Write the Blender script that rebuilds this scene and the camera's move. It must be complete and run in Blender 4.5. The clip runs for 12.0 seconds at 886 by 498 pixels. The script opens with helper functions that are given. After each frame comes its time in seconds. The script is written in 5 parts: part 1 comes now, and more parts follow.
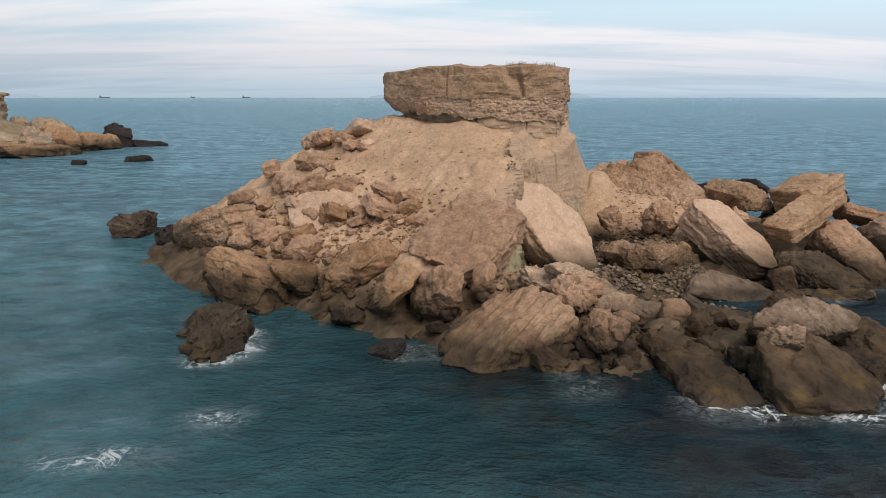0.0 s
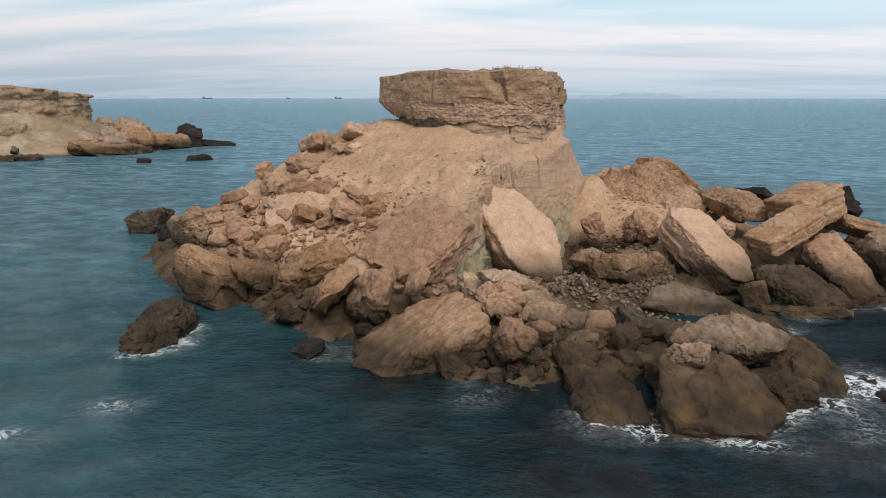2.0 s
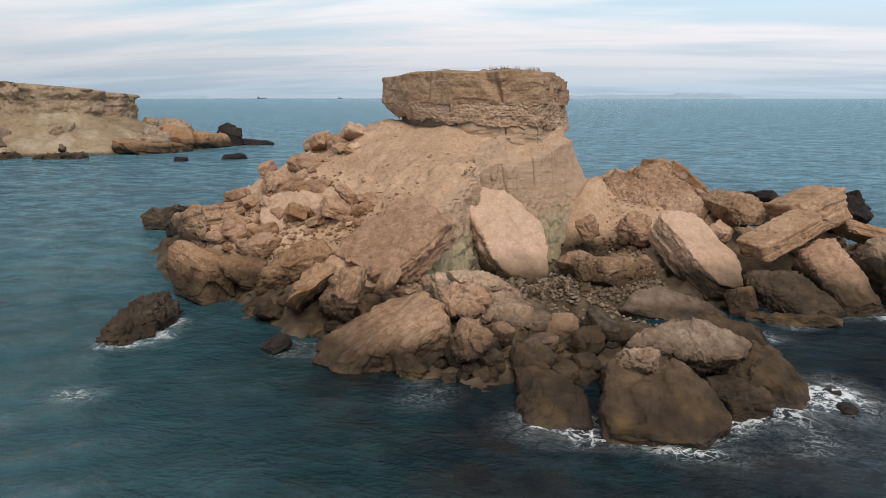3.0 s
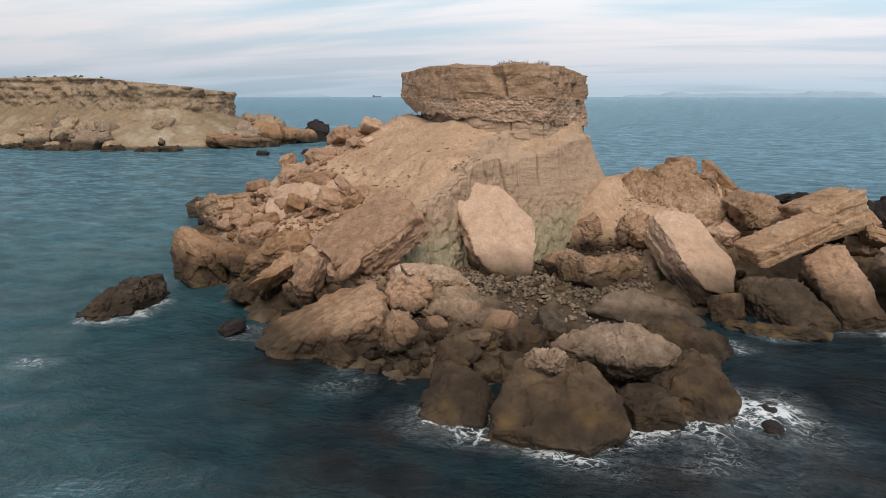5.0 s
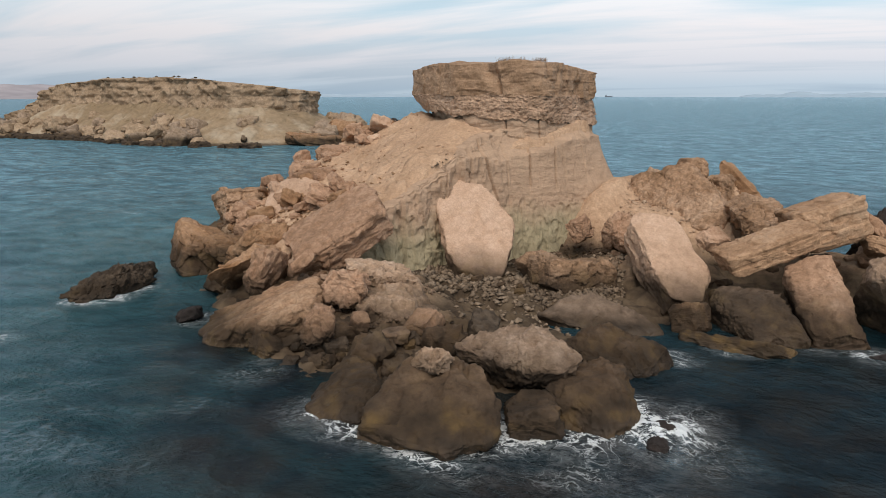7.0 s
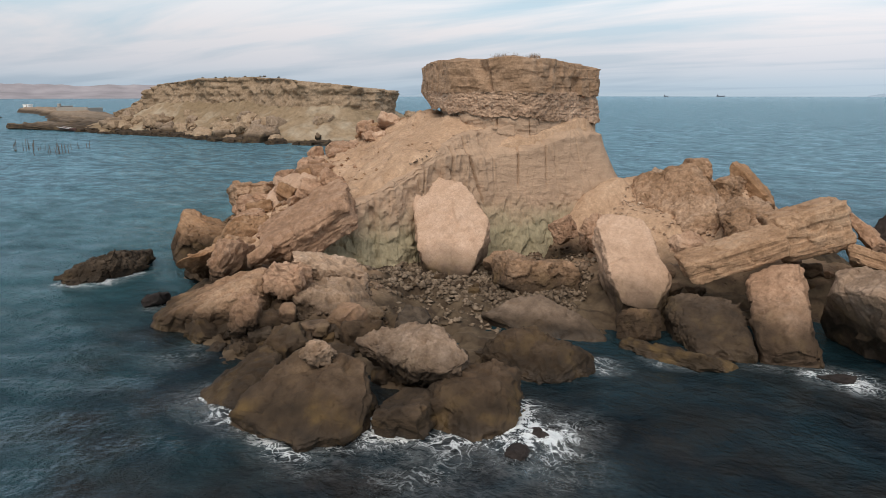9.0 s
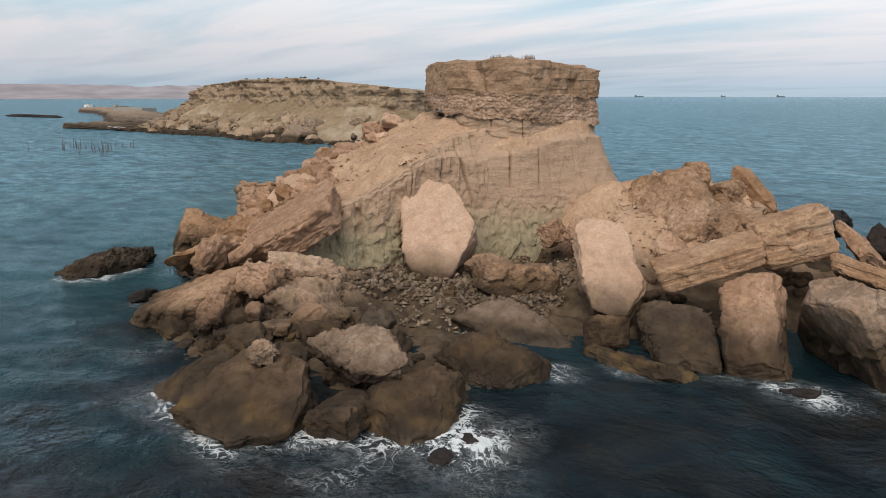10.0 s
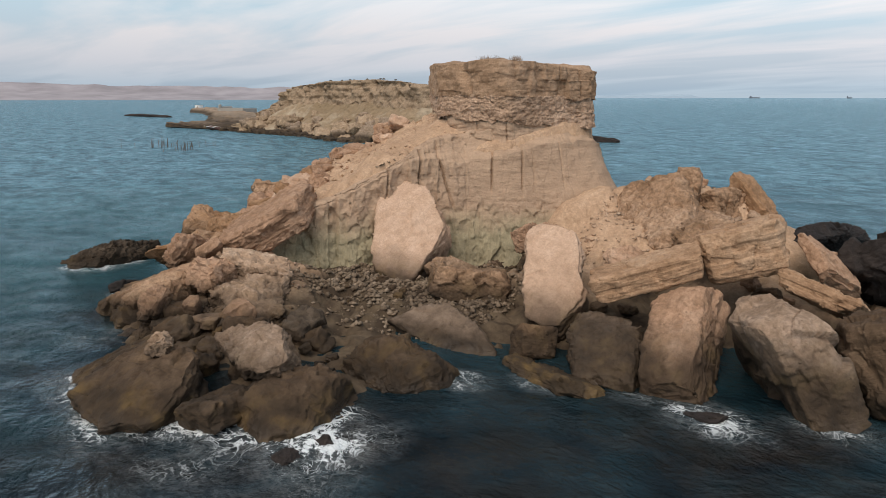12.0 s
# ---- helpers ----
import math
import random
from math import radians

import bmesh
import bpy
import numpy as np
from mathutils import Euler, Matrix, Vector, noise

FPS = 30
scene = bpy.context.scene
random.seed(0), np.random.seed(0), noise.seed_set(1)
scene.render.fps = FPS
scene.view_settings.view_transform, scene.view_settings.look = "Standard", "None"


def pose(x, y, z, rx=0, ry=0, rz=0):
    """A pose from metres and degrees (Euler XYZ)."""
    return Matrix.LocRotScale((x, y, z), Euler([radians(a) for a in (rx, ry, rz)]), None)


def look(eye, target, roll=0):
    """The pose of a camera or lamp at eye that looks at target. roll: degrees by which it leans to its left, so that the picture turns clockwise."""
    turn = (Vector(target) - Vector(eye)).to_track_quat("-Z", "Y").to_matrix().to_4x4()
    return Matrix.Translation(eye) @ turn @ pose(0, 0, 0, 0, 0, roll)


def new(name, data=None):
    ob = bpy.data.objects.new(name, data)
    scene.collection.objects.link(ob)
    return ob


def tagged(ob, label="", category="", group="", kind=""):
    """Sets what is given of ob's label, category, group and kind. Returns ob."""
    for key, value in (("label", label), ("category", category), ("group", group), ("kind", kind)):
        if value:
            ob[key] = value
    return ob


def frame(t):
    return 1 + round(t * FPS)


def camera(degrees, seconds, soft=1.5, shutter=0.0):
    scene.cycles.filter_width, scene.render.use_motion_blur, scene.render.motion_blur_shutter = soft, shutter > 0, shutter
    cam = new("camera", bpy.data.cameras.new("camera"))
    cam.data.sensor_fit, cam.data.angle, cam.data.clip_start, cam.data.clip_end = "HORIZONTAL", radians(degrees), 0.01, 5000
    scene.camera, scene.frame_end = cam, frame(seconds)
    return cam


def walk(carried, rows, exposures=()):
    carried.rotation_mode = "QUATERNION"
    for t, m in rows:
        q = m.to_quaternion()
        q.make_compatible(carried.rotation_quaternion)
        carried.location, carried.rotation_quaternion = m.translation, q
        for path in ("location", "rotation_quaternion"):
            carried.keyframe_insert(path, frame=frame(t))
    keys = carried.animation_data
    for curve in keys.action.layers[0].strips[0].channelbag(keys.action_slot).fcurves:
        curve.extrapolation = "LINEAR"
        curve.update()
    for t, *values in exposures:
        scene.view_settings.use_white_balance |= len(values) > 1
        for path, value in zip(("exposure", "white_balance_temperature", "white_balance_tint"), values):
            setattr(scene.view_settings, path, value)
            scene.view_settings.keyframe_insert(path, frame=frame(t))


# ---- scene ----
cam = camera(65.13, 12.0, soft=0.5)
# seconds, eye, turn about x, y and z
PATH = [
    (0.0, 0.000, 0.000, 10.037, 77.559, 0.000, -0.000),
    (0.5, 1.614, 0.016, 10.090, 77.588, 0.000, 1.894),
    (1.0, 3.269, 0.046, 10.151, 77.606, 0.000, 3.730),
    (1.5, 4.936, 0.096, 10.210, 77.606, 0.000, 5.486),
    (2.0, 6.604, 0.193, 10.256, 77.626, 0.000, 7.205),
    (2.5, 8.304, 0.335, 10.280, 77.617, 0.000, 9.101),
    (3.0, 9.993, 0.577, 10.295, 77.631, 0.000, 11.307),
    (5.0, 16.356, 2.425, 10.045, 77.518, 0.000, 20.401),
    (5.5, 17.868, 3.070, 9.996, 77.521, 0.000, 22.688),
    (6.0, 19.414, 3.785, 9.947, 77.512, 0.000, 24.837),
    (6.5, 20.942, 4.558, 9.904, 77.499, 0.000, 26.886),
    (7.0, 22.423, 5.366, 9.905, 77.507, 0.000, 28.966),
    (9.0, 27.954, 9.085, 9.752, 77.479, 0.000, 37.265),
    (9.5, 29.265, 10.134, 9.783, 77.475, 0.000, 39.333),
    (10.0, 30.537, 11.249, 9.839, 77.508, 0.000, 41.397),
    (10.5, 31.739, 12.439, 9.907, 77.524, 0.000, 43.469),
    (11.0, 32.908, 13.669, 9.896, 77.556, 0.000, 45.526),
    (11.5, 34.073, 14.931, 9.834, 77.567, 0.000, 47.573),
    (12.0, 35.207, 16.240, 9.875, 77.592, 0.000, 49.740),
]
walk(cam, [(t, pose(*p)) for t, *p in PATH])

# ---- world, sun ----
SUN_TURN, SUN_HEIGHT = 155.0, 50.0     # degrees: the sun stands behind the cameras, veiled
world = bpy.data.worlds.new("dusk_sky")
scene.world = world
world.use_nodes = True
wn, wl = world.node_tree.nodes, world.node_tree.links
wn.clear()
sky = wn.new("ShaderNodeTexSky")
sky.sky_type = 'NISHITA'
sky.sun_disc = False
sky.sun_elevation = radians(SUN_HEIGHT)
sky.sun_rotation = radians(SUN_TURN)
sky.dust_density, sky.ozone_density = 2.5, 2.0
coord = wn.new("ShaderNodeTexCoord")
split = wn.new("ShaderNodeSeparateXYZ")
wl.new(coord.outputs["Generated"], split.inputs[0])


def wmath(op, a, b=None, clamp=False):
    n = wn.new("ShaderNodeMath")
    n.operation, n.use_clamp = op, clamp
    for i, v in enumerate((a, b)):
        if v is None:
            continue
        if isinstance(v, (int, float)):
            n.inputs[i].default_value = v
        else:
            wl.new(v, n.inputs[i])
    return n.outputs[0]


def wramp(fac, stops, mode="LINEAR"):
    n = wn.new("ShaderNodeValToRGB")
    n.color_ramp.interpolation = mode
    while len(n.color_ramp.elements) < len(stops):
        n.color_ramp.elements.new(0.5)
    for el, (p, c) in zip(n.color_ramp.elements, stops):
        el.position, el.color = p, (*c, 1)
    wl.new(fac, n.inputs[0])
    return n.outputs[0]


def wmix(fac, a, b):
    n = wn.new("ShaderNodeMix")
    n.data_type = 'RGBA'
    if isinstance(fac, (int, float)):
        n.inputs[0].default_value = fac
    else:
        wl.new(fac, n.inputs[0])
    for i, v in ((6, a), (7, b)):
        if isinstance(v, tuple):
            n.inputs[i].default_value = (*v, 1)
        else:
            wl.new(v, n.inputs[i])
    return n.outputs[2]


# a veil of high cloud: streaks seen flat, as on a ceiling far up
height = wmath('MAXIMUM', split.outputs[2], 0.0)
lift = wmath('ADD', height, 0.09)
comb = wn.new("ShaderNodeCombineXYZ")
wl.new(wmath('DIVIDE', split.outputs[0], lift), comb.inputs[0])
wl.new(wmath('DIVIDE', split.outputs[1], lift), comb.inputs[1])
mapped = wn.new("ShaderNodeMapping")
mapped.inputs["Rotation"].default_value = (0, 0, radians(-26))
mapped.inputs["Scale"].default_value = (0.30, 0.85, 1)
wl.new(comb.outputs[0], mapped.inputs[0])
streak = wn.new("ShaderNodeTexNoise")
streak.inputs["Scale"].default_value = 1.1
streak.inputs["Detail"].default_value = 7
streak.inputs["Roughness"].default_value = 0.52
streak.inputs["Distortion"].default_value = 0.35
wl.new(mapped.outputs[0], streak.inputs["Vector"])
veil = wramp(height, [(0.0, (0.46, 0.56, 0.65)), (0.012, (0.48, 0.58, 0.68)), (0.045, (0.66, 0.67, 0.73)), (0.085, (0.80, 0.765, 0.785)),
                      (0.15, (0.90, 0.92, 0.94)), (0.26, (0.70, 0.73, 0.77)), (0.42, (0.46, 0.49, 0.53)), (1.0, (0.40, 0.42, 0.45))])
gap = wramp(height, [(0.0, (0.36, 0.47, 0.58)), (0.05, (0.52, 0.58, 0.66)), (0.11, (0.55, 0.69, 0.78)), (0.26, (0.42, 0.55, 0.65)), (0.42, (0.32, 0.41, 0.50)), (1.0, (0.28, 0.35, 0.43))])
broad = wn.new("ShaderNodeTexNoise")
broad.inputs["Scale"].default_value = 0.42
broad.inputs["Detail"].default_value = 2
wl.new(mapped.outputs[0], broad.inputs["Vector"])
mask = wramp(wmath('ADD', streak.outputs[0], wmath('MULTIPLY', wmath('SUBTRACT', broad.outputs[0], 0.47), 0.55)), [(0.385, (0, 0, 0)), (0.57, (1, 1, 1))])
cloud = wmix(mask, gap, veil)
blue = wn.new("ShaderNodeMix")
blue.data_type, blue.blend_type = 'RGBA', 'ADD'
blue.inputs[0].default_value = 1.0
tone = wn.new("ShaderNodeMix")
tone.data_type, tone.blend_type = 'RGBA', 'MULTIPLY'
tone.inputs[0].default_value = 1.0
east = wmath('ADD', wmath('MULTIPLY', split.outputs[0], 0.17), 1.0)
grey = wn.new("ShaderNodeCombineXYZ")
for k in range(3):
    wl.new(east, grey.inputs[k])
wl.new(cloud, tone.inputs[6])
wl.new(grey.outputs[0], tone.inputs[7])
dim = wmix(0.985, sky.outputs[0], (0.0, 0.0, 0.0))
wl.new(tone.outputs[2], blue.inputs[6])
wl.new(dim, blue.inputs[7])
back = wn.new("ShaderNodeBackground")
back.inputs[1].default_value = 1.05
wl.new(blue.outputs[2], back.inputs[0])
out = wn.new("ShaderNodeOutputWorld")
wl.new(back.outputs[0], out.inputs[0])

sun = new("sun", bpy.data.lights.new("sun", 'SUN'))
sun.data.energy, sun.data.angle, sun.data.color = 2.5, radians(44), (1.0, 0.905, 0.80)
a, h = radians(SUN_TURN), radians(SUN_HEIGHT)
sun.matrix_world = look((0, 0, 60), Vector((0, 0, 60)) - Vector((math.sin(a) * math.cos(h), math.cos(a) * math.cos(h), math.sin(h))))

# ---- materials ----


class Nodes:
    """Short hand for building one material's nodes."""

    def __init__(self, name):
        self.material = bpy.data.materials.new(name)
        self.material.use_nodes = True
        self.tree = self.material.node_tree
        self.shader = self.tree.nodes["Principled BSDF"]
        self.geometry = self.tree.nodes.new("ShaderNodeNewGeometry")
        self.position = self.geometry.outputs["Position"]

    def put(self, value, socket):
        if isinstance(value, (int, float)):
            socket.default_value = value
        elif isinstance(value, tuple):
            socket.default_value = (*value, 1) if len(value) == 3 and socket.type == 'RGBA' else value
        else:
            self.tree.links.new(value, socket)

    def math(self, op, a, b=0.0, clamp=False):
        n = self.tree.nodes.new("ShaderNodeMath")
        n.operation, n.use_clamp = op, clamp
        self.put(a, n.inputs[0]), self.put(b, n.inputs[1])
        return n.outputs[0]

    def mix(self, fac, a, b, blend='MIX'):
        n = self.tree.nodes.new("ShaderNodeMix")
        n.data_type, n.blend_type = 'RGBA', blend
        self.put(fac, n.inputs[0]), self.put(a, n.inputs[6]), self.put(b, n.inputs[7])
        return n.outputs[2]

    def noise(self, scale, detail=6.0, rough=0.55, vector=None, distort=0.0):
        n = self.tree.nodes.new("ShaderNodeTexNoise")
        n.inputs["Scale"].default_value, n.inputs["Detail"].default_value = scale, detail
        n.inputs["Roughness"].default_value, n.inputs["Distortion"].default_value = rough, distort
        self.tree.links.new(vector or self.position, n.inputs["Vector"])
        return n.outputs[0]

    def cells(self, scale, feature='F1', vector=None, out="Distance", random=1.0):
        n = self.tree.nodes.new("ShaderNodeTexVoronoi")
        n.feature = feature
        n.inputs["Scale"].default_value, n.inputs["Randomness"].default_value = scale, random
        self.tree.links.new(vector or self.position, n.inputs["Vector"])
        return n.outputs[out]

    def ramp(self, fac, *stops):
        n = self.tree.nodes.new("ShaderNodeValToRGB")
        while len(n.color_ramp.elements) < len(stops):
            n.color_ramp.elements.new(0.5)
        for el, (p, c) in zip(n.color_ramp.elements, stops):
            el.position, el.color = p, (*c, 1) if isinstance(c, tuple) else (c, c, c, 1)
        self.put(fac, n.inputs[0])
        return n.outputs[0]

    def stretch(self, scale, vector=None, turn=(0, 0, 0)):
        n = self.tree.nodes.new("ShaderNodeMapping")
        n.inputs["Scale"].default_value, n.inputs["Rotation"].default_value = scale, [radians(v) for v in turn]
        self.tree.links.new(vector or self.position, n.inputs[0])
        return n.outputs[0]

    def own(self):
        return self.tree.nodes.new("ShaderNodeTexCoord").outputs["Object"]

    def height(self):
        n = self.tree.nodes.new("ShaderNodeSeparateXYZ")
        self.tree.links.new(self.position, n.inputs[0])
        return n.outputs[2]

    def attribute(self, name):
        n = self.tree.nodes.new("ShaderNodeAttribute")
        n.attribute_name = name
        return n.outputs["Fac"]

    def chance(self):
        return self.tree.nodes.new("ShaderNodeObjectInfo").outputs["Random"]

    def bump(self, height, strength, distance, under=None):
        n = self.tree.nodes.new("ShaderNodeBump")
        n.inputs["Strength"].default_value, n.inputs["Distance"].default_value = strength, distance
        self.put(height, n.inputs["Height"])
        if under is not None:
            self.put(under, n.inputs["Normal"])
        return n.outputs[0]

    def finish(self, colour, rough=0.9, normal=None, **rest):
        self.put(colour, self.shader.inputs["Base Color"]), self.put(rough, self.shader.inputs["Roughness"])
        if normal is not None:
            self.put(normal, self.shader.inputs["Normal"])
        for key, value in rest.items():
            self.put(value, self.shader.inputs[key.replace("_", " ")])
        return self.material


def stone(name, dark, mid, light, pebble=0.0, layers=0.0, tide=1.5, grain=1.0, mottle=0.5, slime=(0.105, 0.072, 0.035), across=(0.4, 0.4, 8.0), loose=False):
    """Weathered sandstone: patches, grain, pits, bedding, and the dark wet zone that the sea leaves."""
    n = Nodes(name)
    dark, mid, light = ((0.855 * r, 0.883 * g, 0.975 * b) for r, g, b in (dark, mid, light))
    broad, middle, fine = n.noise(0.33, 4), n.noise(1.7, 8, 0.6), n.noise(11.0, 8, 0.65)
    tone = n.math('ADD', n.math('MULTIPLY', broad, 0.5), n.math('MULTIPLY', middle, 0.5))
    colour = n.ramp(tone, (0.33, dark), (0.5, mid), (0.66, light))
    colour = n.mix(0.34, colour, n.ramp(fine, (0.30, (0.30, 0.27, 0.24)), (0.62, (0.62, 0.60, 0.58))), 'OVERLAY')
    shade = n.math('ADD', n.math('MULTIPLY', n.geometry.outputs["Random Per Island"] if loose else n.chance(), 0.5 if loose else 0.16), 0.25 if loose else 0.42)
    colour = n.mix(0.6, colour, n.ramp(shade, (0.0, 0.0), (1.0, 1.0)), 'OVERLAY')
    sand, lump = n.noise(34.0, 5, 0.7), n.noise(4.6, 5, 0.62, distort=0.4)
    colour = n.mix(mottle, colour, n.ramp(lump, (0.34, (0.30, 0.28, 0.26)), (0.62, (0.64, 0.63, 0.62))), 'OVERLAY')
    colour = n.mix(0.28, colour, n.ramp(sand, (0.32, (0.28, 0.26, 0.25)), (0.66, (0.68, 0.67, 0.66))), 'OVERLAY')
    relief = n.math('ADD', n.math('ADD', n.math('MULTIPLY', middle, 0.9), n.math('MULTIPLY', fine, 0.45 * grain)), n.math('ADD', n.math('MULTIPLY', sand, 0.16 * grain), n.math('MULTIPLY', lump, 0.5 * grain)))
    if layers:
        bed = n.noise(2.0, 7, 0.62, n.stretch(across, n.own()))
        colour = n.mix(0.5 * layers, colour, n.ramp(bed, (0.36, (0.30, 0.28, 0.26)), (0.55, (0.56, 0.54, 0.52))), 'OVERLAY')
        relief = n.math('ADD', relief, n.math('MULTIPLY', bed, 1.2 * layers))
    if pebble:
        knob = n.math('SUBTRACT', 1.0, n.cells(5.5))
        spot = n.cells(5.5, out="Color")
        colour = n.mix(0.35 * pebble, colour, n.ramp(spot, (0.2, (0.30, 0.28, 0.26)), (0.8, (0.68, 0.66, 0.64))), 'OVERLAY')
        relief = n.math('ADD', relief, n.math('MULTIPLY', knob, 0.8 * pebble))
    hole = n.math('ADD', n.cells(4.2), n.math('MULTIPLY', n.noise(1.2, 3), 0.5))
    pit = n.ramp(hole, (0.30, 0.0), (0.42, 1.0))
    relief = n.math('ADD', relief, n.math('MULTIPLY', pit, 0.28 * grain))
    colour = n.mix(n.math('MULTIPLY', n.math('SUBTRACT', 1.0, pit), 0.35 * grain), colour, tuple(0.45 * v for v in dark))
    crack = n.ramp(n.noise(0.9, 5, 0.5, distort=1.2), (0.485, 1.0), (0.5, 0.0), (0.515, 1.0))
    colour = n.mix(n.math('MULTIPLY', n.math('SUBTRACT', 1.0, crack), 0.16), colour, tuple(0.35 * v for v in dark))
    relief = n.math('ADD', relief, n.math('MULTIPLY', crack, 0.05))
    rough = 0.92
    if tide:
        wave = n.math('ADD', n.height(), n.math('MULTIPLY', n.math('SUBTRACT', n.noise(0.55, 5), 0.5), 1.3))
        wet = n.ramp(n.math('DIVIDE', wave, tide * 2.0), (0.36, 1.0), (0.76, 0.0))
        algae = n.ramp(n.noise(0.8, 6), (0.36, (0.020, 0.014, 0.009)), (0.52, (0.045, 0.030, 0.018)), (0.72, slime))
        colour = n.mix(n.math('MULTIPLY', wet, 0.92), colour, algae)
        drip = n.ramp(n.math('ADD', n.height(), n.math('MULTIPLY', n.noise(1.4, 4), 0.5)), (0.30, 1.0), (0.75, 0.0))
        rough = n.math('SUBTRACT', 0.92, n.math('MULTIPLY', drip, 0.5))
    normal = n.bump(relief, 1.0, 0.075)
    return n.finish(colour, rough, normal, Specular_IOR_Level=0.25)


TAN = stone("tan_sandstone", (0.28, 0.165, 0.092), (0.43, 0.268, 0.162), (0.53, 0.36, 0.235), layers=0.35)
LAYERED = stone("bedded_sandstone", (0.29, 0.17, 0.090), (0.43, 0.272, 0.155), (0.53, 0.37, 0.232), layers=0.32)
PALE = stone("pale_sandstone", (0.45, 0.295, 0.185), (0.57, 0.385, 0.25), (0.65, 0.46, 0.315), layers=0.1, grain=0.5, mottle=0.22)
OCHRE = stone("ochre_sandstone", (0.26, 0.14, 0.065), (0.37, 0.222, 0.118), (0.45, 0.30, 0.18), layers=0.5)
CRUST = stone("crusted_conglomerate", (0.30, 0.20, 0.118), (0.46, 0.322, 0.208), (0.60, 0.452, 0.315), pebble=0.7)
LAMINATED = stone("laminated_sandstone", (0.24, 0.14, 0.078), (0.40, 0.255, 0.15), (0.53, 0.375, 0.24), layers=0.9, across=(8.0, 0.4, 1.0), tide=1.1)
GREY = stone("grey_brown_sandstone", (0.14, 0.098, 0.064), (0.21, 0.150, 0.100), (0.29, 0.215, 0.15), layers=0.2, tide=0.55, grain=0.5, mottle=0.3)
SHINGLE = stone("mixed_shingle", (0.10, 0.072, 0.046), (0.22, 0.162, 0.105), (0.36, 0.28, 0.19), tide=0, loose=True)
DARK = stone("dark_weedy_rock", (0.035, 0.026, 0.018), (0.075, 0.055, 0.036), (0.14, 0.105, 0.07), pebble=0.6, tide=0.6)
BROWN = stone("brown_wet_sandstone", (0.050, 0.032, 0.018), (0.108, 0.070, 0.040), (0.19, 0.130, 0.080), layers=0.4, tide=1.0, grain=0.6, mottle=0.35, slime=(0.12, 0.076, 0.030))
PEBBLED = stone("ochre_conglomerate", (0.24, 0.145, 0.078), (0.38, 0.245, 0.145), (0.49, 0.345, 0.225), pebble=1.1)
SPIT = stone("tidal_spit_rock", (0.22, 0.16, 0.10), (0.34, 0.25, 0.165), (0.44, 0.34, 0.24), tide=1.7)
TOPPED = stone("brown_rock_pale_crust", (0.21, 0.138, 0.085), (0.34, 0.24, 0.158), (0.48, 0.36, 0.26), pebble=0.5, tide=1.85)
PALECRUST = stone("pale_crusted_rock", (0.16, 0.108, 0.068), (0.265, 0.188, 0.125), (0.40, 0.30, 0.212), pebble=0.6, tide=1.3)
YELLOW = stone("yellow_algae_rock", (0.17, 0.105, 0.045), (0.24, 0.155, 0.07), (0.32, 0.22, 0.11), tide=0.7, slime=(0.16, 0.10, 0.035))
BLACK = stone("black_tidal_rock", (0.020, 0.017, 0.015), (0.035, 0.028, 0.024), (0.055, 0.042, 0.033), pebble=0.4, tide=0)
CAP = stone("cap_sandstone", (0.235, 0.146, 0.080), (0.355, 0.232, 0.138), (0.45, 0.312, 0.20), layers=0.22, tide=0, mottle=0.35, grain=0.7)
GRIT = stone("cap_conglomerate", (0.34, 0.225, 0.138), (0.50, 0.342, 0.222), (0.63, 0.462, 0.325), pebble=1.0, tide=0, mottle=0.3)
FAR_CLIFF = stone("far_cliff_sandstone", (0.26, 0.182, 0.108), (0.375, 0.275, 0.172), (0.47, 0.355, 0.235), layers=0.6, tide=0)


